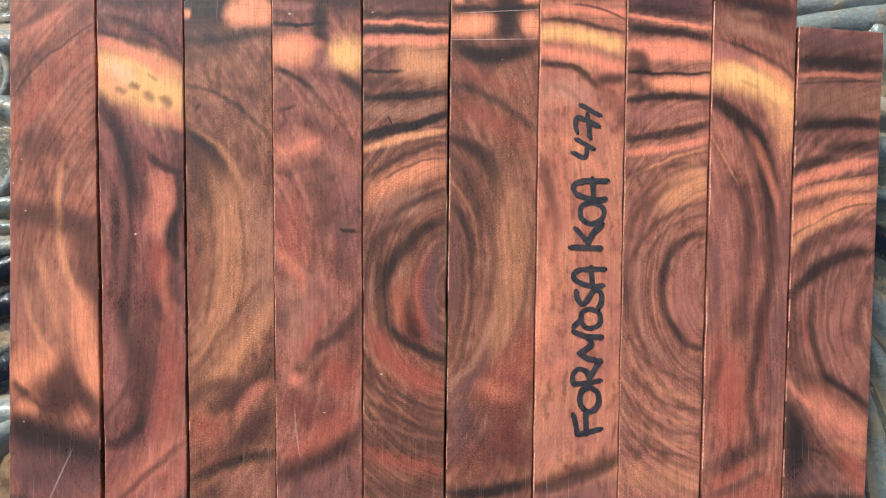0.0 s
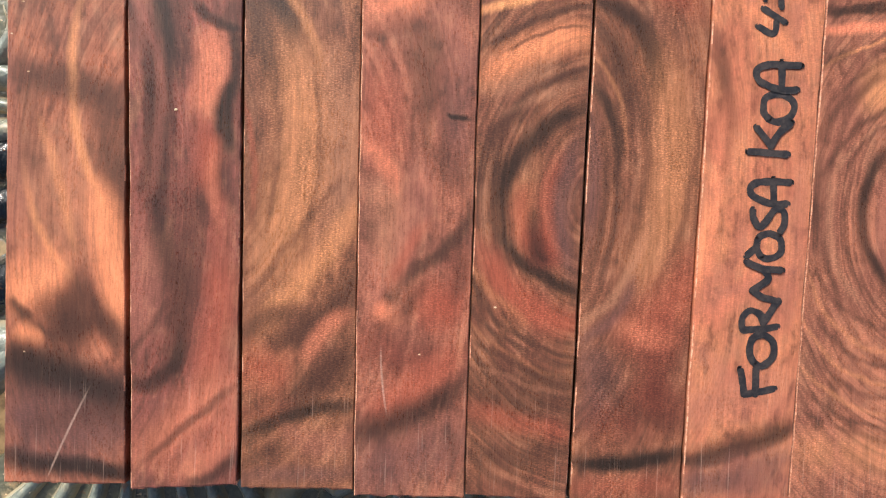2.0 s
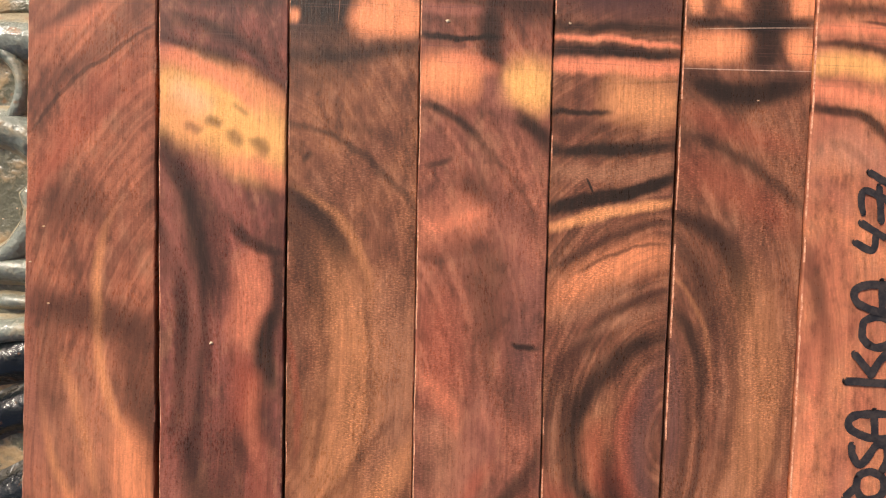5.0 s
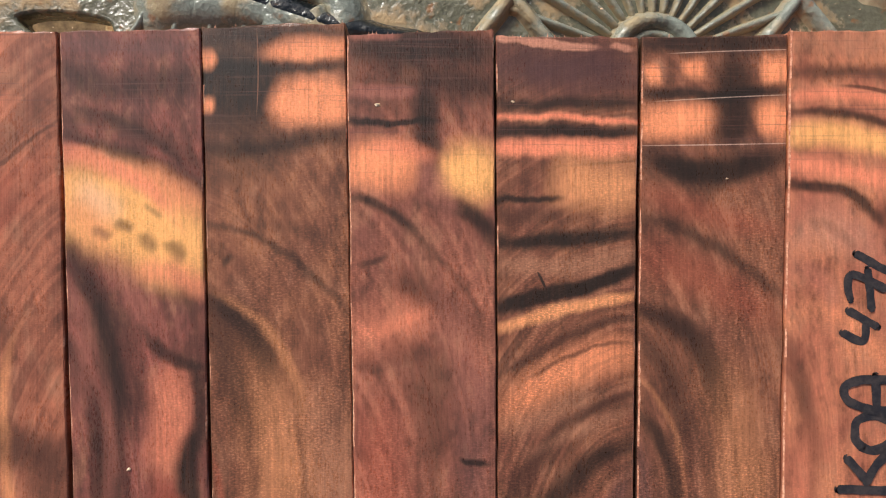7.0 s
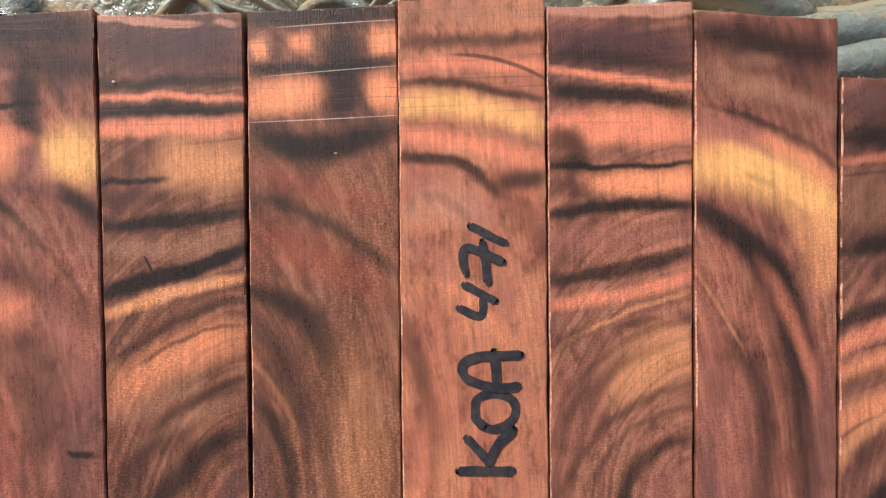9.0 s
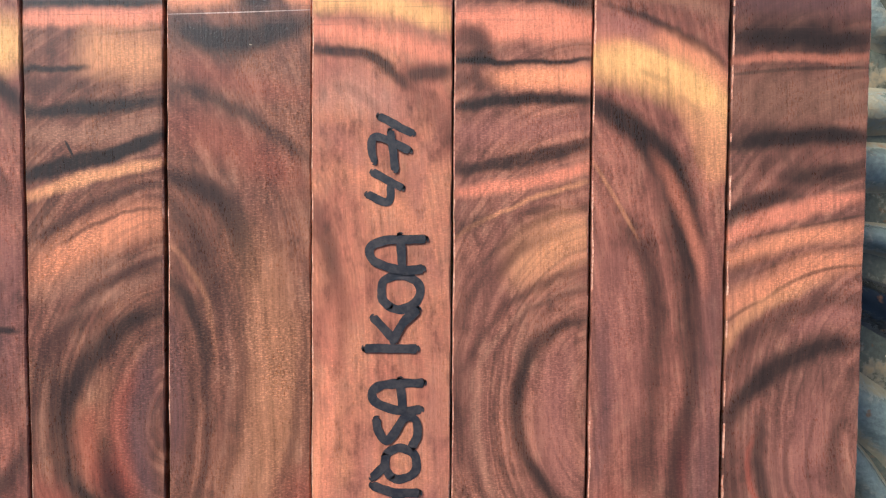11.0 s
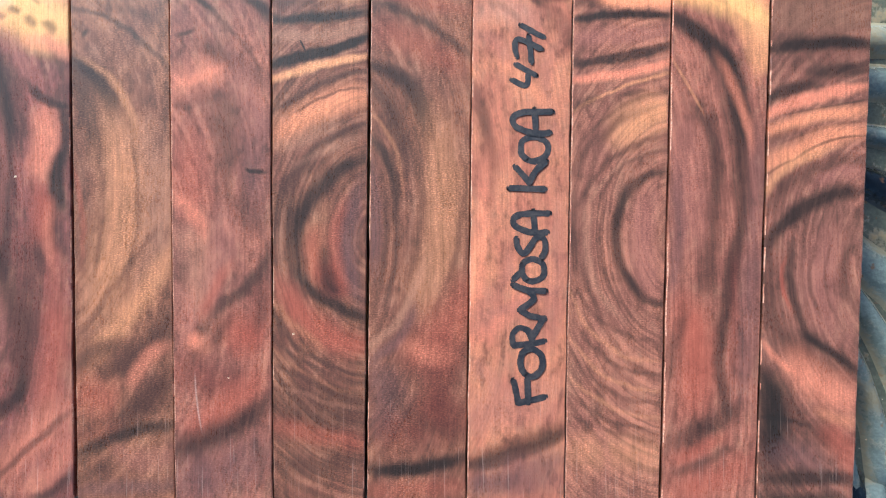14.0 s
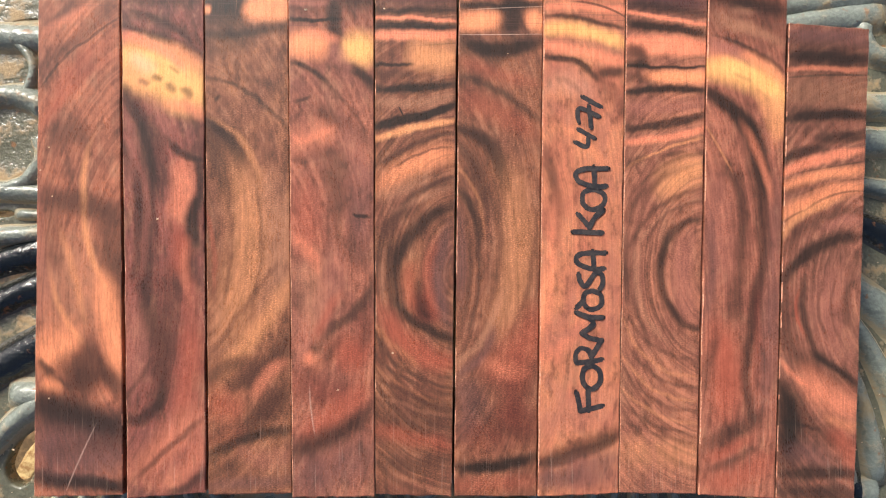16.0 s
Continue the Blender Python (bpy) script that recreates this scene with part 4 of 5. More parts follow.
mark(8, 49.9, -4.8, -74, 10.6, 0.84, 0.0271, "tan", 0.45, 1)
mark(8, 52.0, -2.9, -79, 10.8, 0.58, 0.0261, "umber", 0.5, 1)
mark(8, 52.7, -15.1, -36, 11.9, 0.45, 0.0294, "umber", 0.45, 0.9)
mark(8, 52.5, -18.7, -37, 12.0, 0.39, 0.0299, "amber", 0.24, 1)
mark(8, 52.4, -21.2, -37, 11.9, 0.52, 0.0317, "umber", 0.49, 0.9)
mark(8, 53.0, -25.1, -32, 11.3, 0.39, 0.0278, "amber", 0.27, 1)
mark(8, 53.0, -27.7, -31, 11.2, 0.52, 0.0282, "umber", 0.45, 0.9)
mark(8, 53.7, -30.9, -24, 10.5, 0.39, 0.0200, "amber", 0.24, 1)
mark(8, 53.8, -33.5, -23, 10.4, 0.45, 0.0199, "umber", 0.49, 0.9)
mark(8, 54.1, -35.9, -18, 10.1, 0.39, 0.0148, "umber", 0.4, 0.9)
mark(8, 54.3, -39.6, -3, 9.3, 2.99, -0.0010, "amber", 0.27, 1)
mark(8, 52.5, -39.8, -84, 6.2, 0.78, -0.0410, "rose", 0.35, 1)
mark(8, 49.5, 51.0, 4, 3.2, 1.04, -0.0404, "ink", 0.7, 0.8)
mark(8, 49.7, 53.8, -8, 2.5, 1.43, -0.0381, "umber", 0.65, 0.8)
mark(8, 50.7, 47.2, -79, 1.5, 0.65, -0.0991, "umber", 0.5, 0.9)

# blank 9
mark(9, 76.5, 63.1, -13, 10.5, 6.15, -0.0102, "umber", 0.6, 1)
mark(9, 76.5, 65.9, -11, 10.5, 1.89, -0.0037, "ink", 0.8, 0.99)
mark(9, 75.4, 63.8, -3, 2.6, 0.85, -0.0208, "tan", 0.5, 1)
mark(9, 78.8, 58.9, -21, 8.3, 1.23, -0.0212, "tan", 0.5, 1)
mark(9, 78.0, 54.1, -30, 9.8, 0.62, -0.0144, "ink", 0.7, 0.86)
mark(9, 70.5, 52.5, -24, 4.5, 1.70, -0.0180, "salmon", 0.7, 1)
mark(9, 76.8, 48.2, -25, 11.1, 3.12, -0.0212, "gold", 0.95, 0.86)
mark(9, 83.3, 38.6, -78, 5.1, 1.89, -0.0264, "amber", 0.75, 0.8)
mark(9, 76.2, 35.4, -59, 14.9, 2.25, -0.0230, "ink", 0.9, 0.6)
mark(9, 78.8, 17.5, -84, 13.7, 1.62, -0.0068, "ink", 0.65, 0.8)
mark(9, 76.8, -5.6, -101, 14.4, 1.36, 0.0029, "ink", 0.67, 0.8)
mark(9, 74.1, 17.2, -83, 11.9, 1.23, -0.0165, "ink", 0.65, 0.8)
mark(9, 73.0, -0.9, -98, 9.7, 1.69, -0.0089, "umber", 0.62, 1)
mark(9, 69.1, 30.9, -61, 5.8, 0.26, -0.0030, "amber", 0.4, 0.8)
mark(9, 69.3, 12.0, -88, 12.1, 2.86, -0.0045, "rose", 0.45, 1)
mark(9, 66.8, 2.8, -93, 13.5, 1.17, -0.0052, "mauve", 0.5, 1)
mark(9, 82.1, 12.0, -92, 10.7, 1.56, -0.0043, "mauve", 0.4, 1)
mark(9, 80.0, -13.6, -95, 15.6, 1.95, -0.0006, "mauve", 0.55, 1)
mark(9, 77.2, -13.6, -93, 11.3, 0.78, -0.0000, "wine", 0.4, 1)
mark(9, 69.9, -21.0, -88, 10.9, 3.25, -0.0129, "rust", 0.7, 1)
mark(9, 65.9, -18.7, -103, 7.2, 1.17, 0.0088, "umber", 0.56, 1)
mark(9, 74.3, -24.4, -87, 8.8, 1.10, 0.0156, "ink", 0.67, 0.8)
mark(9, 71.1, -34.8, -149, 7.9, 2.14, 0.0028, "ink", 0.61, 0.9)
mark(9, 70.3, -38.9, -155, 5.5, 1.17, -0.0023, "rust", 0.55, 1)
mark(9, 70.3, -41.5, -158, 6.5, 0.91, 0.0000, "umber", 0.62, 1)
mark(9, 73.0, -44.7, 19, 8.3, 2.47, 0.0123, "rust", 0.55, 1)
mark(9, 72.0, 54.5, -24, 6.0, 1.40, -0.0180, "rose", 0.7, 1)
mark(9, 80.5, 50.5, -38, 6.0, 1.30, -0.0200, "orange", 0.6, 1)
mark(9, 75.0, 47.5, -30, 2.2, 0.50, 0.0000, "umber", 0.3, 1)
mark(9, 80.0, 43.5, -42, 2.0, 0.60, 0.0000, "umber", 0.3, 1)
mark(9, 79.0, 28.0, -70, 9.0, 0.90, -0.0120, "salmon", 0.45, 1)
mark(9, 69.9, 54.4, 1, 3.6, 1.17, -0.0832, "rose", 0.6, 0.9)
mark(9, 72.9, 61.1, -16, 5.1, 1.56, -0.0068, "tan", 0.4, 1)
mark(9, 80.6, 38.8, -73, 6.8, 1.04, -0.0054, "amber", 0.5, 1)

# blank 10
mark(10, 95.3, 46.2, 0, 10.9, 10.82, 0.0000, "umber", 0.5, 1)
mark(10, 95.6, 58.2, -2, 10.9, 1.83, -0.0041, "mauve", 0.7, 1)
mark(10, 95.4, 52.7, -1, 10.9, 1.50, -0.0005, "ink", 0.8, 0.86)
mark(10, 95.4, 50.0, 1, 10.9, 0.58, -0.0015, "salmon", 0.5, 0.86)
mark(10, 95.3, 48.5, 2, 10.9, 0.26, -0.0037, "ink", 0.6, 0.7)
mark(10, 95.2, 44.2, -1, 10.9, 2.99, -0.0021, "tan", 0.5, 1)
mark(10, 95.1, 38.9, 1, 10.9, 1.25, -0.0044, "ink", 0.85, 0.7)
mark(10, 88.7, 29.8, 17, 6.0, 1.30, -0.0082, "ink", 0.8, 0.8)
mark(10, 98.4, 33.6, 4, 5.8, 1.41, 0.0129, "ink", 0.74, 0.8)
mark(10, 93.2, 28.4, 15, 11.2, 1.09, -0.0089, "salmon", 0.68, 0.7)
mark(10, 95.9, 26.6, 10, 8.2, 0.22, -0.0004, "ink", 0.58, 0.8)
mark(10, 93.1, 24.7, 13, 11.1, 1.19, -0.0102, "orange", 0.64, 0.9)
mark(10, 86.7, 21.6, 24, 4.0, 0.76, -0.0175, "umber", 0.5, 1)
mark(10, 95.6, 22.6, 14, 8.2, 0.27, -0.0107, "umber", 0.62, 0.8)
mark(10, 92.8, 19.6, 21, 11.3, 1.85, -0.0123, "orange", 0.64, 0.9)
mark(10, 95.1, 19.6, 21, 8.5, 0.27, -0.0247, "umber", 0.62, 0.8)
mark(10, 88.6, 15.3, 36, 8.3, 0.98, -0.0243, "amber", 0.52, 1)
mark(10, 85.8, 14.7, 33, 3.5, 0.27, -0.0292, "umber", 0.5, 0.8)
mark(10, 92.4, 14.4, 25, 11.1, 1.52, -0.0265, "umber", 0.62, 1)
mark(10, 98.2, 13.7, 14, 5.1, 1.19, -0.0210, "rose", 0.55, 1)
mark(10, 91.1, 7.5, 31, 12.3, 1.52, -0.0281, "ink", 0.83, 0.8)
mark(10, 82.9, -7.0, -86, 8.5, 2.17, 0.0283, "umber", 0.67, 1)
mark(10, 86.7, -7.5, -87, 5.0, 0.43, 0.0449, "rust", 0.65, 0.9)
mark(10, 88.4, -9.1, -80, 10.1, 0.92, 0.0207, "ink", 0.69, 0.9)
mark(10, 96.0, -20.6, -37, 7.0, 1.03, -0.0130, "ink", 0.9, 0.8)
mark(10, 94.0, -8.0, -84, 11.2, 3.15, 0.0215, "rose", 0.5, 1)
mark(10, 92.1, -7.9, -84, 7.6, 0.43, 0.0271, "umber", 0.5, 1)
mark(10, 95.0, -7.4, -85, 8.2, 0.33, 0.0297, "umber", 0.45, 1)
mark(10, 98.1, -5.2, -98, 5.6, 0.92, 0.0510, "umber", 0.62, 1)
mark(10, 90.0, -20.7, -36, 11.1, 1.95, 0.0172, "umber", 0.67, 1)
mark(10, 93.6, -27.0, -32, 8.4, 3.04, 0.0197, "salmon", 0.52, 1)
mark(10, 85.2, -21.9, -43, 4.3, 0.65, 0.0312, "salmon", 0.44, 1)
mark(10, 84.8, -33.2, -87, 10.1, 3.58, -0.0197, "ink", 0.92, 0.9)
mark(10, 91.5, -35.2, -39, 8.1, 1.19, 0.0501, "umber", 0.62, 1)
mark(10, 89.1, -40.5, -22, 5.6, 2.50, -0.0283, "mauve", 0.5, 1)
mark(10, 98.0, -38.7, -60, 5.4, 2.50, -0.0273, "rust", 0.55, 1)
mark(10, 96.6, -33.3, -18, 3.9, 1.09, 0.0199, "orange", 0.32, 1)
mark(10, 90.6, -44.3, -0, 9.5, 1.52, -0.0069, "ink", 0.8, 0.8)
mark(10, 90.2, -48.7, -3, 9.2, 2.17, -0.0033, "ink", 0.74, 0.9)
mark(10, 86.7, -33.0, -14, 5.0, 0.43, -0.0290, "ink", 0.64, 0.9)
mark(10, 95.4, 53.5, -5, 10.5, 2.99, -0.0010, "ink", 0.5, 0.9)
mark(10, 95.1, 40.0, -5, 10.4, 0.91, -0.0076, "ink", 0.35, 0.9)
mark(10, 95.1, 44.0, -2, 10.4, 2.34, -0.0034, "umber", 0.3, 1)

# ---- ten wood blanks side by side ----
THICK = 18.8
# foot left x, foot right x, foot y at left and right; top left x, top right x, top y at left and right; height above the row
BLANKS = {
    1: (-86.9, -67.3, -48.2, -48.0, -89.0, -70.7, 72.4, 72.5, 0.0),
    2: (-66.3, -49.0, -48.7, -47.6, -70.3, -51.4, 72.6, 72.9, 0.1),
    3: (-48.3, -29.75, -48.1, -47.9, -51.2, -31.9, 73.2, 73.8, 0.0),
    4: (-29.6, -11.1, -48.8, -48.7, -31.7, -11.9, 72.2, 73.0, 0.2),
    5: (-10.9, 6.3, -48.4, -48.8, -11.6, 7.7, 72.2, 71.9, 0.0),
    6: (6.9, 25.6, -48.9, -49.1, 8.2, 28.05, 72.1, 72.3, -0.08),
    7: (25.9, 44.3, -49.0, -48.5, 28.2, 47.6, 72.9, 72.8, 0.3),
    8: (44.5, 62.4, -48.5, -48.9, 47.9, 67.2, 71.6, 71.3, 0.0),
    9: (62.9, 80.5, -49.0, -50.0, 67.4, 86.3, 70.2, 68.7, 0.15),
    10: (80.9, 99.2, -50.1, -51.4, 86.6, 106.0, 61.0, 59.7, -0.1),
}
SHADE = {
    1: (lin(194, 110, 72), lin(148, 84, 58)), 2: (lin(154, 84, 68), lin(116, 68, 58)), 3: (lin(172, 107, 68), lin(134, 80, 54)),
    4: (lin(184, 106, 76), lin(138, 80, 62)), 5: (lin(158, 98, 64), lin(130, 74, 52)), 6: (lin(164, 100, 66), lin(132, 78, 54)),
    7: (lin(218, 132, 84), lin(188, 104, 70)), 8: (lin(190, 114, 80), lin(156, 92, 68)), 9: (lin(188, 108, 78), lin(148, 84, 62)),
    10: (lin(168, 100, 74), lin(136, 84, 64)),
}
# ring centre x, y, stretch along the grain, strength of the growth lines
RINGS = {
    1: (-60, -2, 2.0, 0.35), 2: (-78, 0, 2.4, 0.35), 3: (-54, 12, 2.0, 0.30), 4: (-40, -6, 2.2, 0.30), 5: (8, 2, 1.5, 0.50),
    6: (0, 3, 2.2, 0.40), 7: (20, 0, 3.0, 0.22), 8: (66, 2, 1.6, 0.45), 9: (52, -10, 3.0, 0.38), 10: (107, -4, 1.6, 0.45),
}
# share of each long edge, left and right, made pale: frayed, and painted lit
PALE_EDGES = {1: (0.6, 0.3), 2: (0.62, 0.4), 3: (0.4, 0.3), 4: (0.62, 0.25), 5: (0.4, 0.4), 6: (0.55, 0.3), 7: (0.6, 0.35), 8: (0.8, 0.4), 9: (0.6, 0.3), 10: (0.5, 0.5)}
# strength of the glints painted in each blank's colour, and of their bump
SHIMMER = {1: 0.20, 2: 0.22, 3: 0.58, 4: 0.34, 5: 0.52, 6: 0.60, 7: 0.18, 8: 0.46, 9: 0.26, 10: 0.26}
LOOK = {
    1: "reddish brown wood blank with a dark band across its foot", 2: "mauve brown wood blank with a bright golden patch",
    3: "olive brown wood blank with a dark smoky head", 4: "pinkish brown wood blank with orange and black head",
    5: "brown wood blank with a dark half ring", 6: "speckled brown wood blank with saw marks across its head",
    7: "light orange wood blank with black handwriting", 8: "orange brown wood blank with a half ring in its grain",
    9: "red brown wood blank with a golden sweep and dark curve", 10: "short dark wood blank with striped head",
}


def blank(number):
    fl, fr, fyl, fyr, tl, tr, tyl, tyr, rise = BLANKS[number]
    cx, cy = (fl + fr + tl + tr) / 4, (fyl + tyl) / 2
    shape = bmesh.new()
    across, along = 22, 96
    rnd = random.Random(number)
    # section round the blank: top from left to right, then right side, bottom, left side
    arris = 0.22
    section = [(0.0, -arris, 1)] + [(k / across, 0.0, 0) for k in range(across + 1)] + [(1.0, -arris, 2)]
    section[1] = (section[1][0], 0.0, 3)
    section[across + 1] = (section[across + 1][0], 0.0, 4)
    section += [(1.0, -THICK, 5), (0.5, -THICK, 0), (0.0, -THICK, 6)]
    rows = []
    steps = [0.0, 0.0014] + [k / (along - 2) for k in range(1, along - 2)] + [0.9986, 1.0]
    for j, t in enumerate(steps):
        row = []
        for u, z, kind in section:
            foot = (fl + (fr - fl) * u, fyl + (fyr - fyl) * u)
            head = (tl + (tr - tl) * u, tyl + (tyr - tyl) * u)
            # saw-cut ends are a little ragged
            if j == 0:
                foot = (foot[0], foot[1] + 0.2 * noise.noise(Vector((u * 5, number * 3.1, 0))) + 0.17 * rnd.uniform(-1, 1) * (z == 0))
            if j == along:
                head = (head[0], head[1] + 0.5 * noise.noise(Vector((u * 4, number * 5.3, 2))) + 0.12 * rnd.uniform(-1, 1) * (z == 0))
            x, y = foot[0] + (head[0] - foot[0]) * t, foot[1] + (head[1] - foot[1]) * t
            wob = 0.14 * noise.noise(Vector((y * 0.12, number * 7.7, u * 3))) + 0.09 * noise.noise(Vector((y * 1.1, number, u * 5)))
            side = -1 if u < 0.5 else 1
            if kind:
                x += wob
            if kind in (3, 4):
                x -= side * (0.09 + 0.15 * rnd.random())
                z -= 0.03
            if j in (0, along) and z == 0:
                z -= 0.10 + 0.1 * rnd.random()
            row.append(shape.verts.new(((x - cx) * MM, (y - cy) * MM, (z + (rise if z > -THICK else 0)) * MM)))
        rows.append(row)
    size = len(section)
    for a_row, b_row in zip(rows, rows[1:]):
        for i in range(size):
            k = (i + 1) % size
            shape.faces.new((a_row[i], a_row[k], b_row[k], b_row[i]))
    shape.faces.new(rows[0][::-1])
    shape.faces.new(rows[-1])
    bmesh.ops.recalc_face_normals(shape, faces=shape.faces)
    # frayed pale fibres, with painted edge light, along parts of the long edges
    shape.faces.ensure_lookup_table()
    for j in range(along):
        for i, chance in ((0, PALE_EDGES[number][0]), (across + 1, PALE_EDGES[number][1])):
            if noise.noise(Vector((j * 0.21, number * 2.3, i))) * 0.5 + 0.5 < chance:
                shape.faces[j * size + i].material_index = 1
    ob = part("wood_blank", shape, wood(number, (cx, cy), *SHADE[number], RINGS[number], SHIMMER[number], FIGURE[number]))
    ob.data.materials.append(FRAY_AND_LIT)
    ob.location = (cx * MM, cy * MM, 0)
    return tagged(ob, LOOK[number], "wood blank", "row of wood blanks")


made = {number: blank(number) for number in BLANKS}


def frayed_end(number, head, count):
    """Torn fibres that stick out of a saw-cut end."""
    fl, fr, fyl, fyr, tl, tr, tyl, tyr, rise = BLANKS[number]
    home = made[number].location / MM
    rnd = random.Random(40 + number + 20 * head)
    shape = bmesh.new()
    for _ in range(count):
        u = rnd.random()
        x, y, way = (tl + (tr - tl) * u, tyl + (tyr - tyl) * u, 1) if head else (fl + (fr - fl) * u, fyl + (fyr - fyl) * u, -1)
        reach, wide, z, lean = rnd.uniform(0.1, 0.5) * rnd.uniform(0.4, 1.6), rnd.uniform(0.05, 0.16), rise - rnd.uniform(0.15, 1.2), rnd.uniform(-0.5, 0.5)
        base = [(x - wide, y - 0.5 * way, z), (x + wide, y - 0.5 * way, z), (x, y - 0.5 * way, z + wide)]
        tip = shape.verts.new(((x + lean * reach - home.x) * MM, (y + way * reach - home.y) * MM, (z - 0.1) * MM))
        ring = [shape.verts.new(((p - home.x) * MM, (q - home.y) * MM, s * MM)) for p, q, s in base]
        shape.faces.new(ring)
        for k in range(3):
            shape.faces.new((ring[k], ring[(k + 1) % 3], tip))
    bmesh.ops.recalc_face_normals(shape, faces=shape.faces)
    part("frayed_head" if head else "frayed_foot", shape, FRAY_AND_LIT, made[number], "torn pale fibres on the saw-cut end")


for number, (low, high) in {1: (26, 20), 2: (60, 30), 3: (24, 30), 4: (30, 30), 5: (30, 50), 6: (34, 16), 7: (34, 30), 8: (44, 60), 9: (80, 36), 10: (80, 30)}.items():
    frayed_end(number, 0, low)
    frayed_end(number, 1, high)

# ---- handwriting on the light blank: start, end along the blank; foot and head of the letter across it ----
WORDS = [("F", -30.0, -25.1, 40.9, 35.0), ("O", -24.9, -19.7, 40.4, 36.3), ("R", -19.3, -14.2, 41.0, 34.9), ("M", -13.9, -7.4, 41.1, 35.0),
         ("O", -6.8, -2.5, 40.9, 36.7), ("S", -2.3, 2.6, 41.2, 35.5), ("A", 2.1, 6.4, 42.0, 35.0), ("K", 10.7, 15.5, 41.3, 34.4),
         ("O", 16.3, 21.0, 41.8, 36.7), ("A", 21.2, 26.0, 42.7, 35.0), ("4", 30.8, 35.1, 39.7, 35.1), ("7", 36.4, 41.1, 41.1, 35.6),
         ("1", 40.4, 42.8, 41.3, 36.9)]
# the pen's way through each letter: along the line, and up from its foot
LOOP = [(0.12, 0.85), (0.0, 0.48), (0.28, 0.03), (0.75, 0.03), (1.0, 0.45), (0.85, 0.92), (0.4, 1.0), (0.1, 0.82)]
PEN = {
    "F": [[(0.26, 0.0), (0.1, 0.55), (0.03, 0.88)], [(0.03, 0.86), (0.5, 0.95), (0.9, 1.03)], [(0.05, 0.55), (0.95, 0.57)]],
    "O": [LOOP],
    "R": [[(0.22, 0.02), (0.12, 0.45), (0.07, 0.98)], [(0.07, 0.98), (0.45, 1.02), (0.72, 0.82), (0.6, 0.52), (0.3, 0.42)], [(0.3, 0.42), (0.62, 0.28), (1.08, 0.03)]],
    "M": [[(0.0, 0.04), (0.1, 0.5), (0.26, 0.8)], [(0.26, 0.8), (0.46, 0.5), (0.6, 0.36), (0.8, 0.5), (1.0, 1.0)], [(0.98, 0.98), (0.84, 0.55), (0.82, 0.0)]],
    "S": [[(0.76, 0.97), (0.45, 0.94), (0.18, 0.73), (0.47, 0.5), (0.8, 0.3), (0.74, 0.05), (0.37, 0.0), (0.0, 0.12)]],
    "A": [[(0.12, 0.06), (0.1, 0.45), (0.38, 0.9), (0.75, 0.97), (0.95, 0.68), (0.97, 0.0)], [(0.1, 0.4), (1.06, 0.43)]],
    "K": [[(0.05, 0.02), (0.1, 1.0)], [(0.95, 0.83), (0.35, 0.45)], [(0.3, 0.45), (0.8, 0.25), (1.15, -0.03)]],
    "4": [[(0.3, 1.0), (0.03, 0.42), (0.55, 0.32)], [(1.0, 0.83), (0.5, 0.0)]],
    "7": [[(0.05, 0.92), (0.4, 0.98), (0.72, 0.94), (0.72, 0.7), (0.35, 0.05)], [(-0.2, 0.4), (0.9, 0.5)]],
    "1": [[(0.0, 0.0), (0.5, 0.52), (1.0, 1.0)]],
}
host = made[7]
home = host.location / MM


def glide(points, count=9):
    """A smooth line through points."""
    ends = [points[0], *points, points[-1]]
    out = []
    for k in range(1, len(ends) - 2):
        p0, p1, p2, p3 = ends[k - 1:k + 3]
        for s in (j / count for j in range(count)):
            out.append(tuple(0.5 * (2 * b + (c - a) * s + (2 * a - 5 * b + 4 * c - d) * s * s + (3 * b - a - 3 * c + d) * s ** 3) for a, b, c, d in zip(p0, p1, p2, p3)))
    return out + [points[-1]]


def pen_line(shape, points, half, z):
    """A band of ink with round ends along points (mm)."""
    run = glide(points)
    low = z
    left, right = [], []
    for k, (x, y) in enumerate(run):
        z += 0.035 / len(run)  # the pen laps over its own line
        (xa, ya), (xb, yb) = run[max(0, k - 1)], run[min(len(run) - 1, k + 1)]
        size = math.hypot(xb - xa, yb - ya) or 1
        nx, ny = -(yb - ya) / size, (xb - xa) / size
        for edge, way in ((left, 1), (right, -1)):
            w = half * (1 + 0.22 * noise.noise(Vector((x * 0.9, y * 0.9, way * 4.0 + z))))
            edge.append(shape.verts.new(((x + way * nx * w - home.x) * MM, (y + way * ny * w - home.y) * MM, z * MM)))
    for k in range(len(run) - 1):
        shape.faces.new((left[k], right[k], right[k + 1], left[k + 1]))
    for k, n in ((0, 1), (len(run) - 1, -2)):
        (x, y), (xi, yi) = run[k], run[n]
        way = math.atan2(y - yi, x - xi)
        cap = [shape.verts.new(((x + half * math.cos(way + q) - home.x) * MM, (y + half * math.sin(way + q) - home.y) * MM, (z if k else low) * MM))
               for q in (math.pi * (j / 6 - 0.5) * 0.86 for j in range(1, 6))]
        a_side, b_side = (left[k], right[k]) if k == 0 else (right[k], left[k])
        shape.faces.new((a_side, *cap[::-1], b_side))


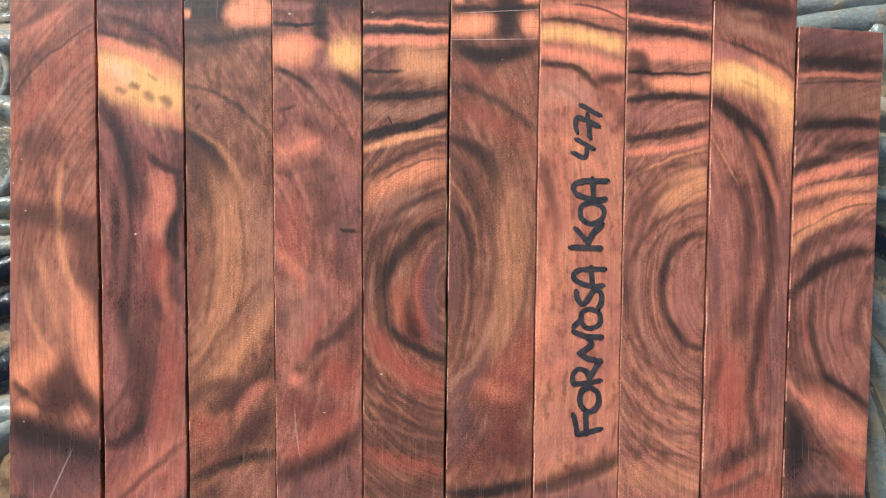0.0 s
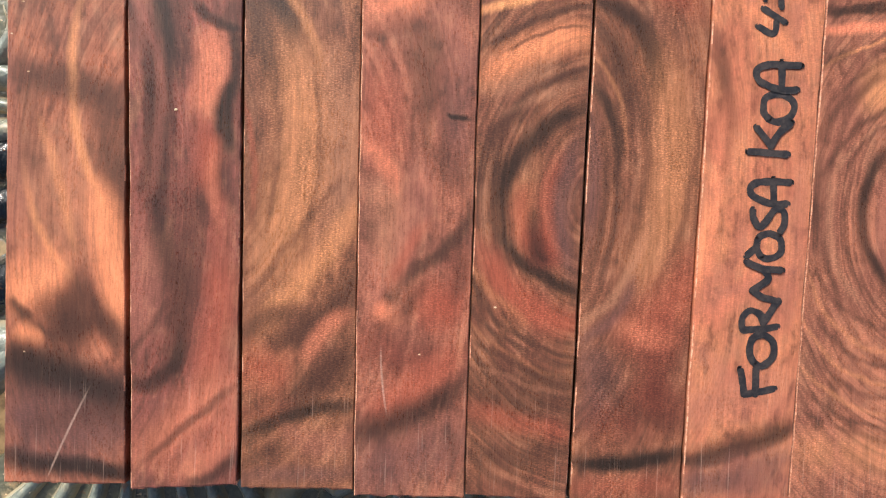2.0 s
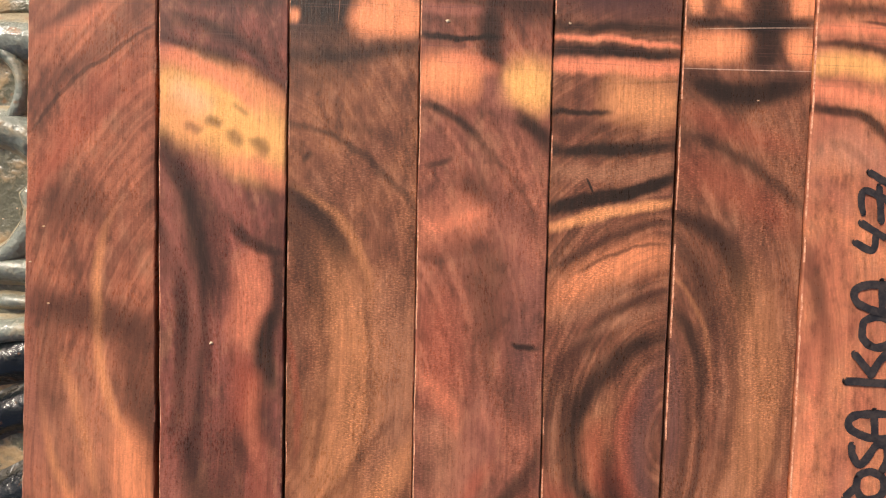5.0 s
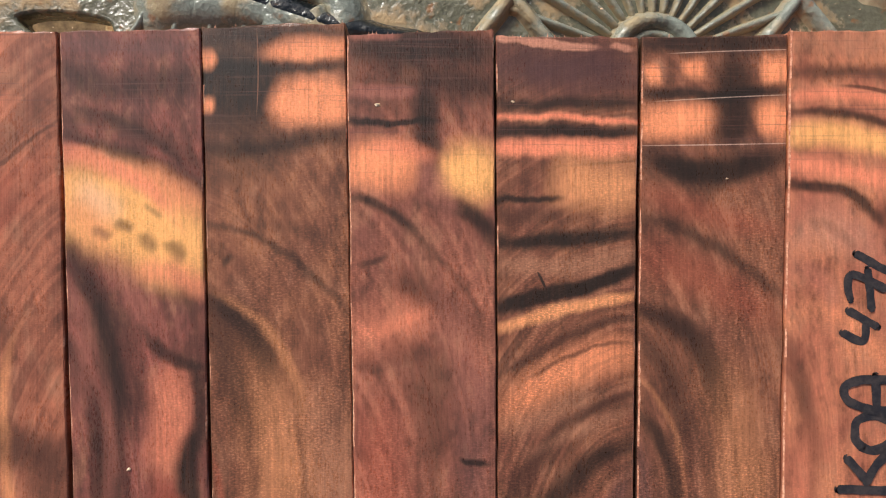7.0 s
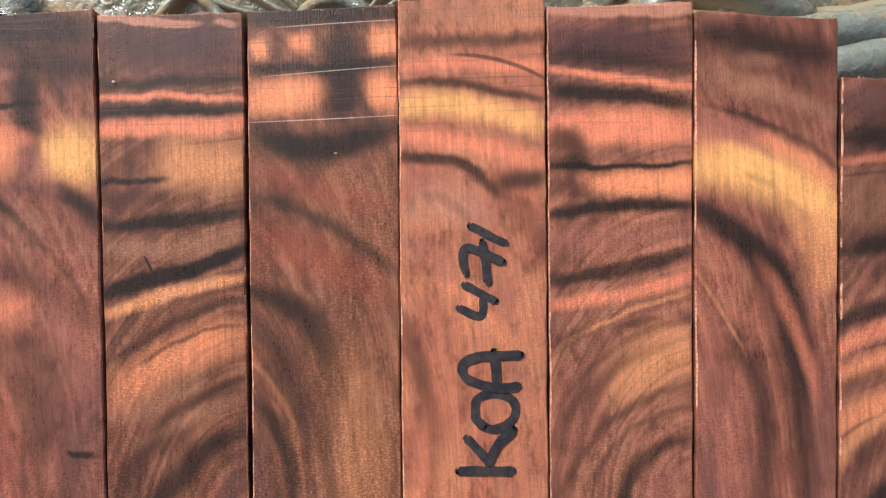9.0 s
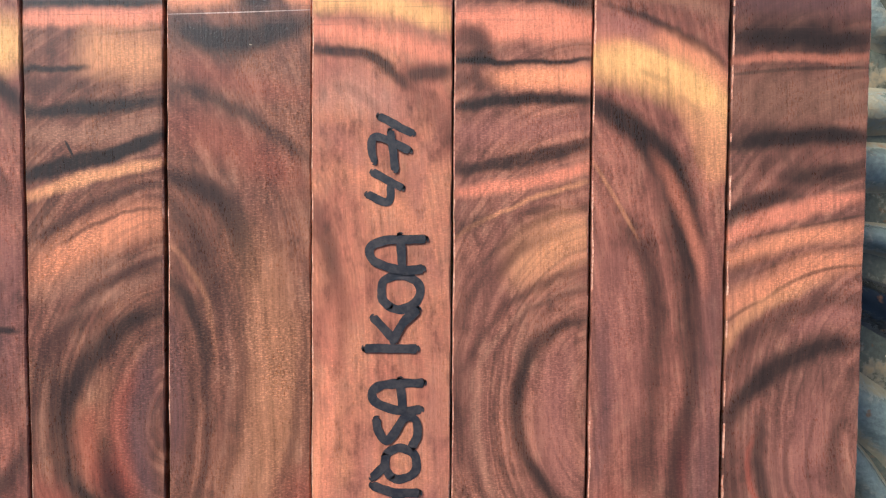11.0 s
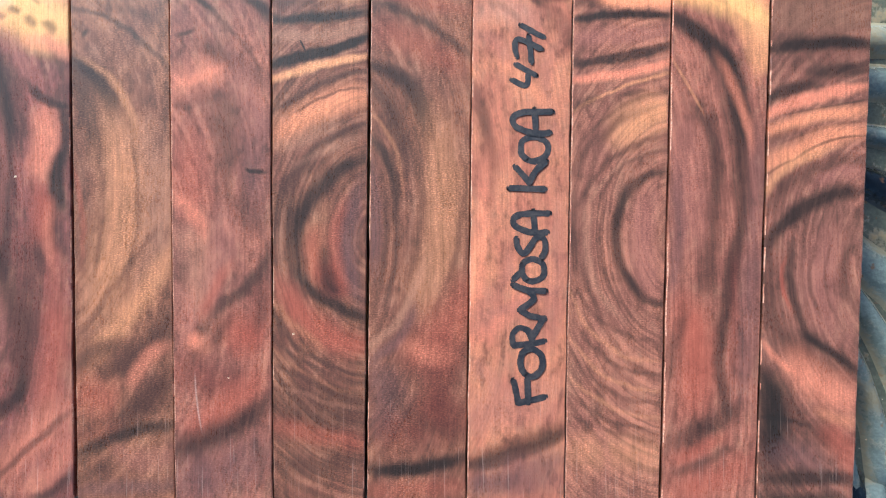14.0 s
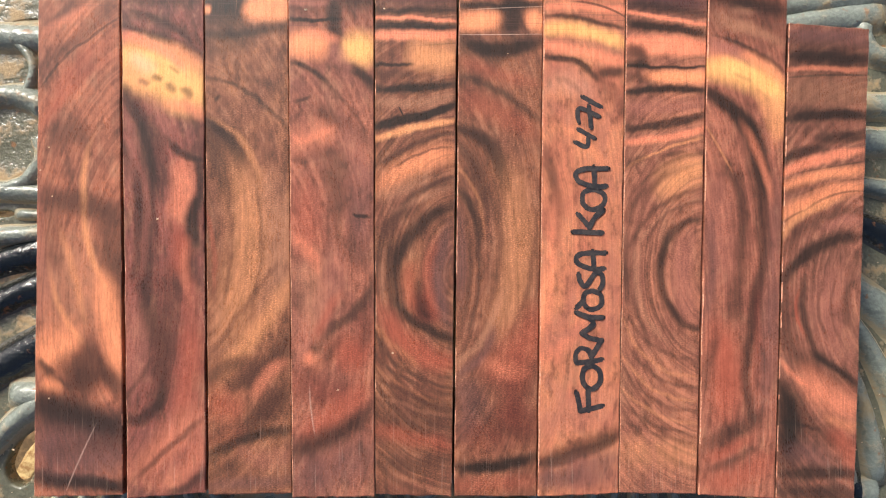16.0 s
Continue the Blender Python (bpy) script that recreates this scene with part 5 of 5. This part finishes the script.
for order, (char, y0, y1, x0, x1) in enumerate(WORDS):
    shape = bmesh.new()
    lines = list(PEN[char])
    if order == 4:
        lines.append([(0.1, 1.4), (0.45, 1.04), (0.75, 0.98)])  # stray tick over the second round letter
    for k, line in enumerate(lines):
        pen_line(shape, [(x0 + (x1 - x0) * w, y0 + (y1 - y0) * u) for u, w in line], 0.55 if char in "471" else 0.61, 0.36 + 0.13 * (order % 2) + 0.04 * k)
    bmesh.ops.recalc_face_normals(shape, faces=shape.faces)
    for face in shape.faces:
        if face.normal.z < 0:
            face.normal_flip()
    part("letter", shape, MARKER, host, "letter in black marker ink")

# ---- sawdust and chips ----
bm = bmesh.new()
rnd = random.Random(8)


def chip(x, y, z, size):
    turn = rnd.uniform(0, 6.28)
    verts = []
    for k in range(5):
        w = turn + 2 * math.pi * k / 5
        r = size * rnd.uniform(0.5, 1.0)
        verts.append(bm.verts.new(((x + r * math.cos(w)) * MM, (y + 0.6 * r * math.sin(w)) * MM, z * MM)))
    tip = bm.verts.new((x * MM, y * MM, (z + 0.4 * size) * MM))
    for k in range(5):
        bm.faces.new((verts[k], verts[(k + 1) % 5], tip))


chip(-60.7, 13.9, 0.3, 0.5)
chip(-7.1, -16.6, 0.3, 0.42)
chip(-85.5, 30.2, 0.3, 0.35)
chip(-84.4, 19.0, 0.3, 0.3)
chip(-19.5, -24.9, 0.3, 0.3)
chip(-27.5, 62.8, 0.3, 0.6)
chip(-9.3, 63.2, 0.3, 0.35)
chip(-84.0, -26.5, 0.3, 0.3)
chip(-87.2, 25.0, 0.3, 0.25)
chip(19.5, 52.9, 0.3, 0.25)
for _ in range(1700):
    x, y = rnd.uniform(-135, 150), rnd.uniform(-85, 110)
    if -90 < x < 107 and -50 < y < 74:
        continue
    chip(x, y, FLOOR + rnd.choice((0.0, 0.0, 2.5)), rnd.uniform(0.1, 0.4) * rnd.uniform(0.5, 1.4))
dust = part("sawdust", bm, CHIP)
tagged(dust, "pale sawdust crumbs scattered on the table and wood", "sawdust", kind="stuff")
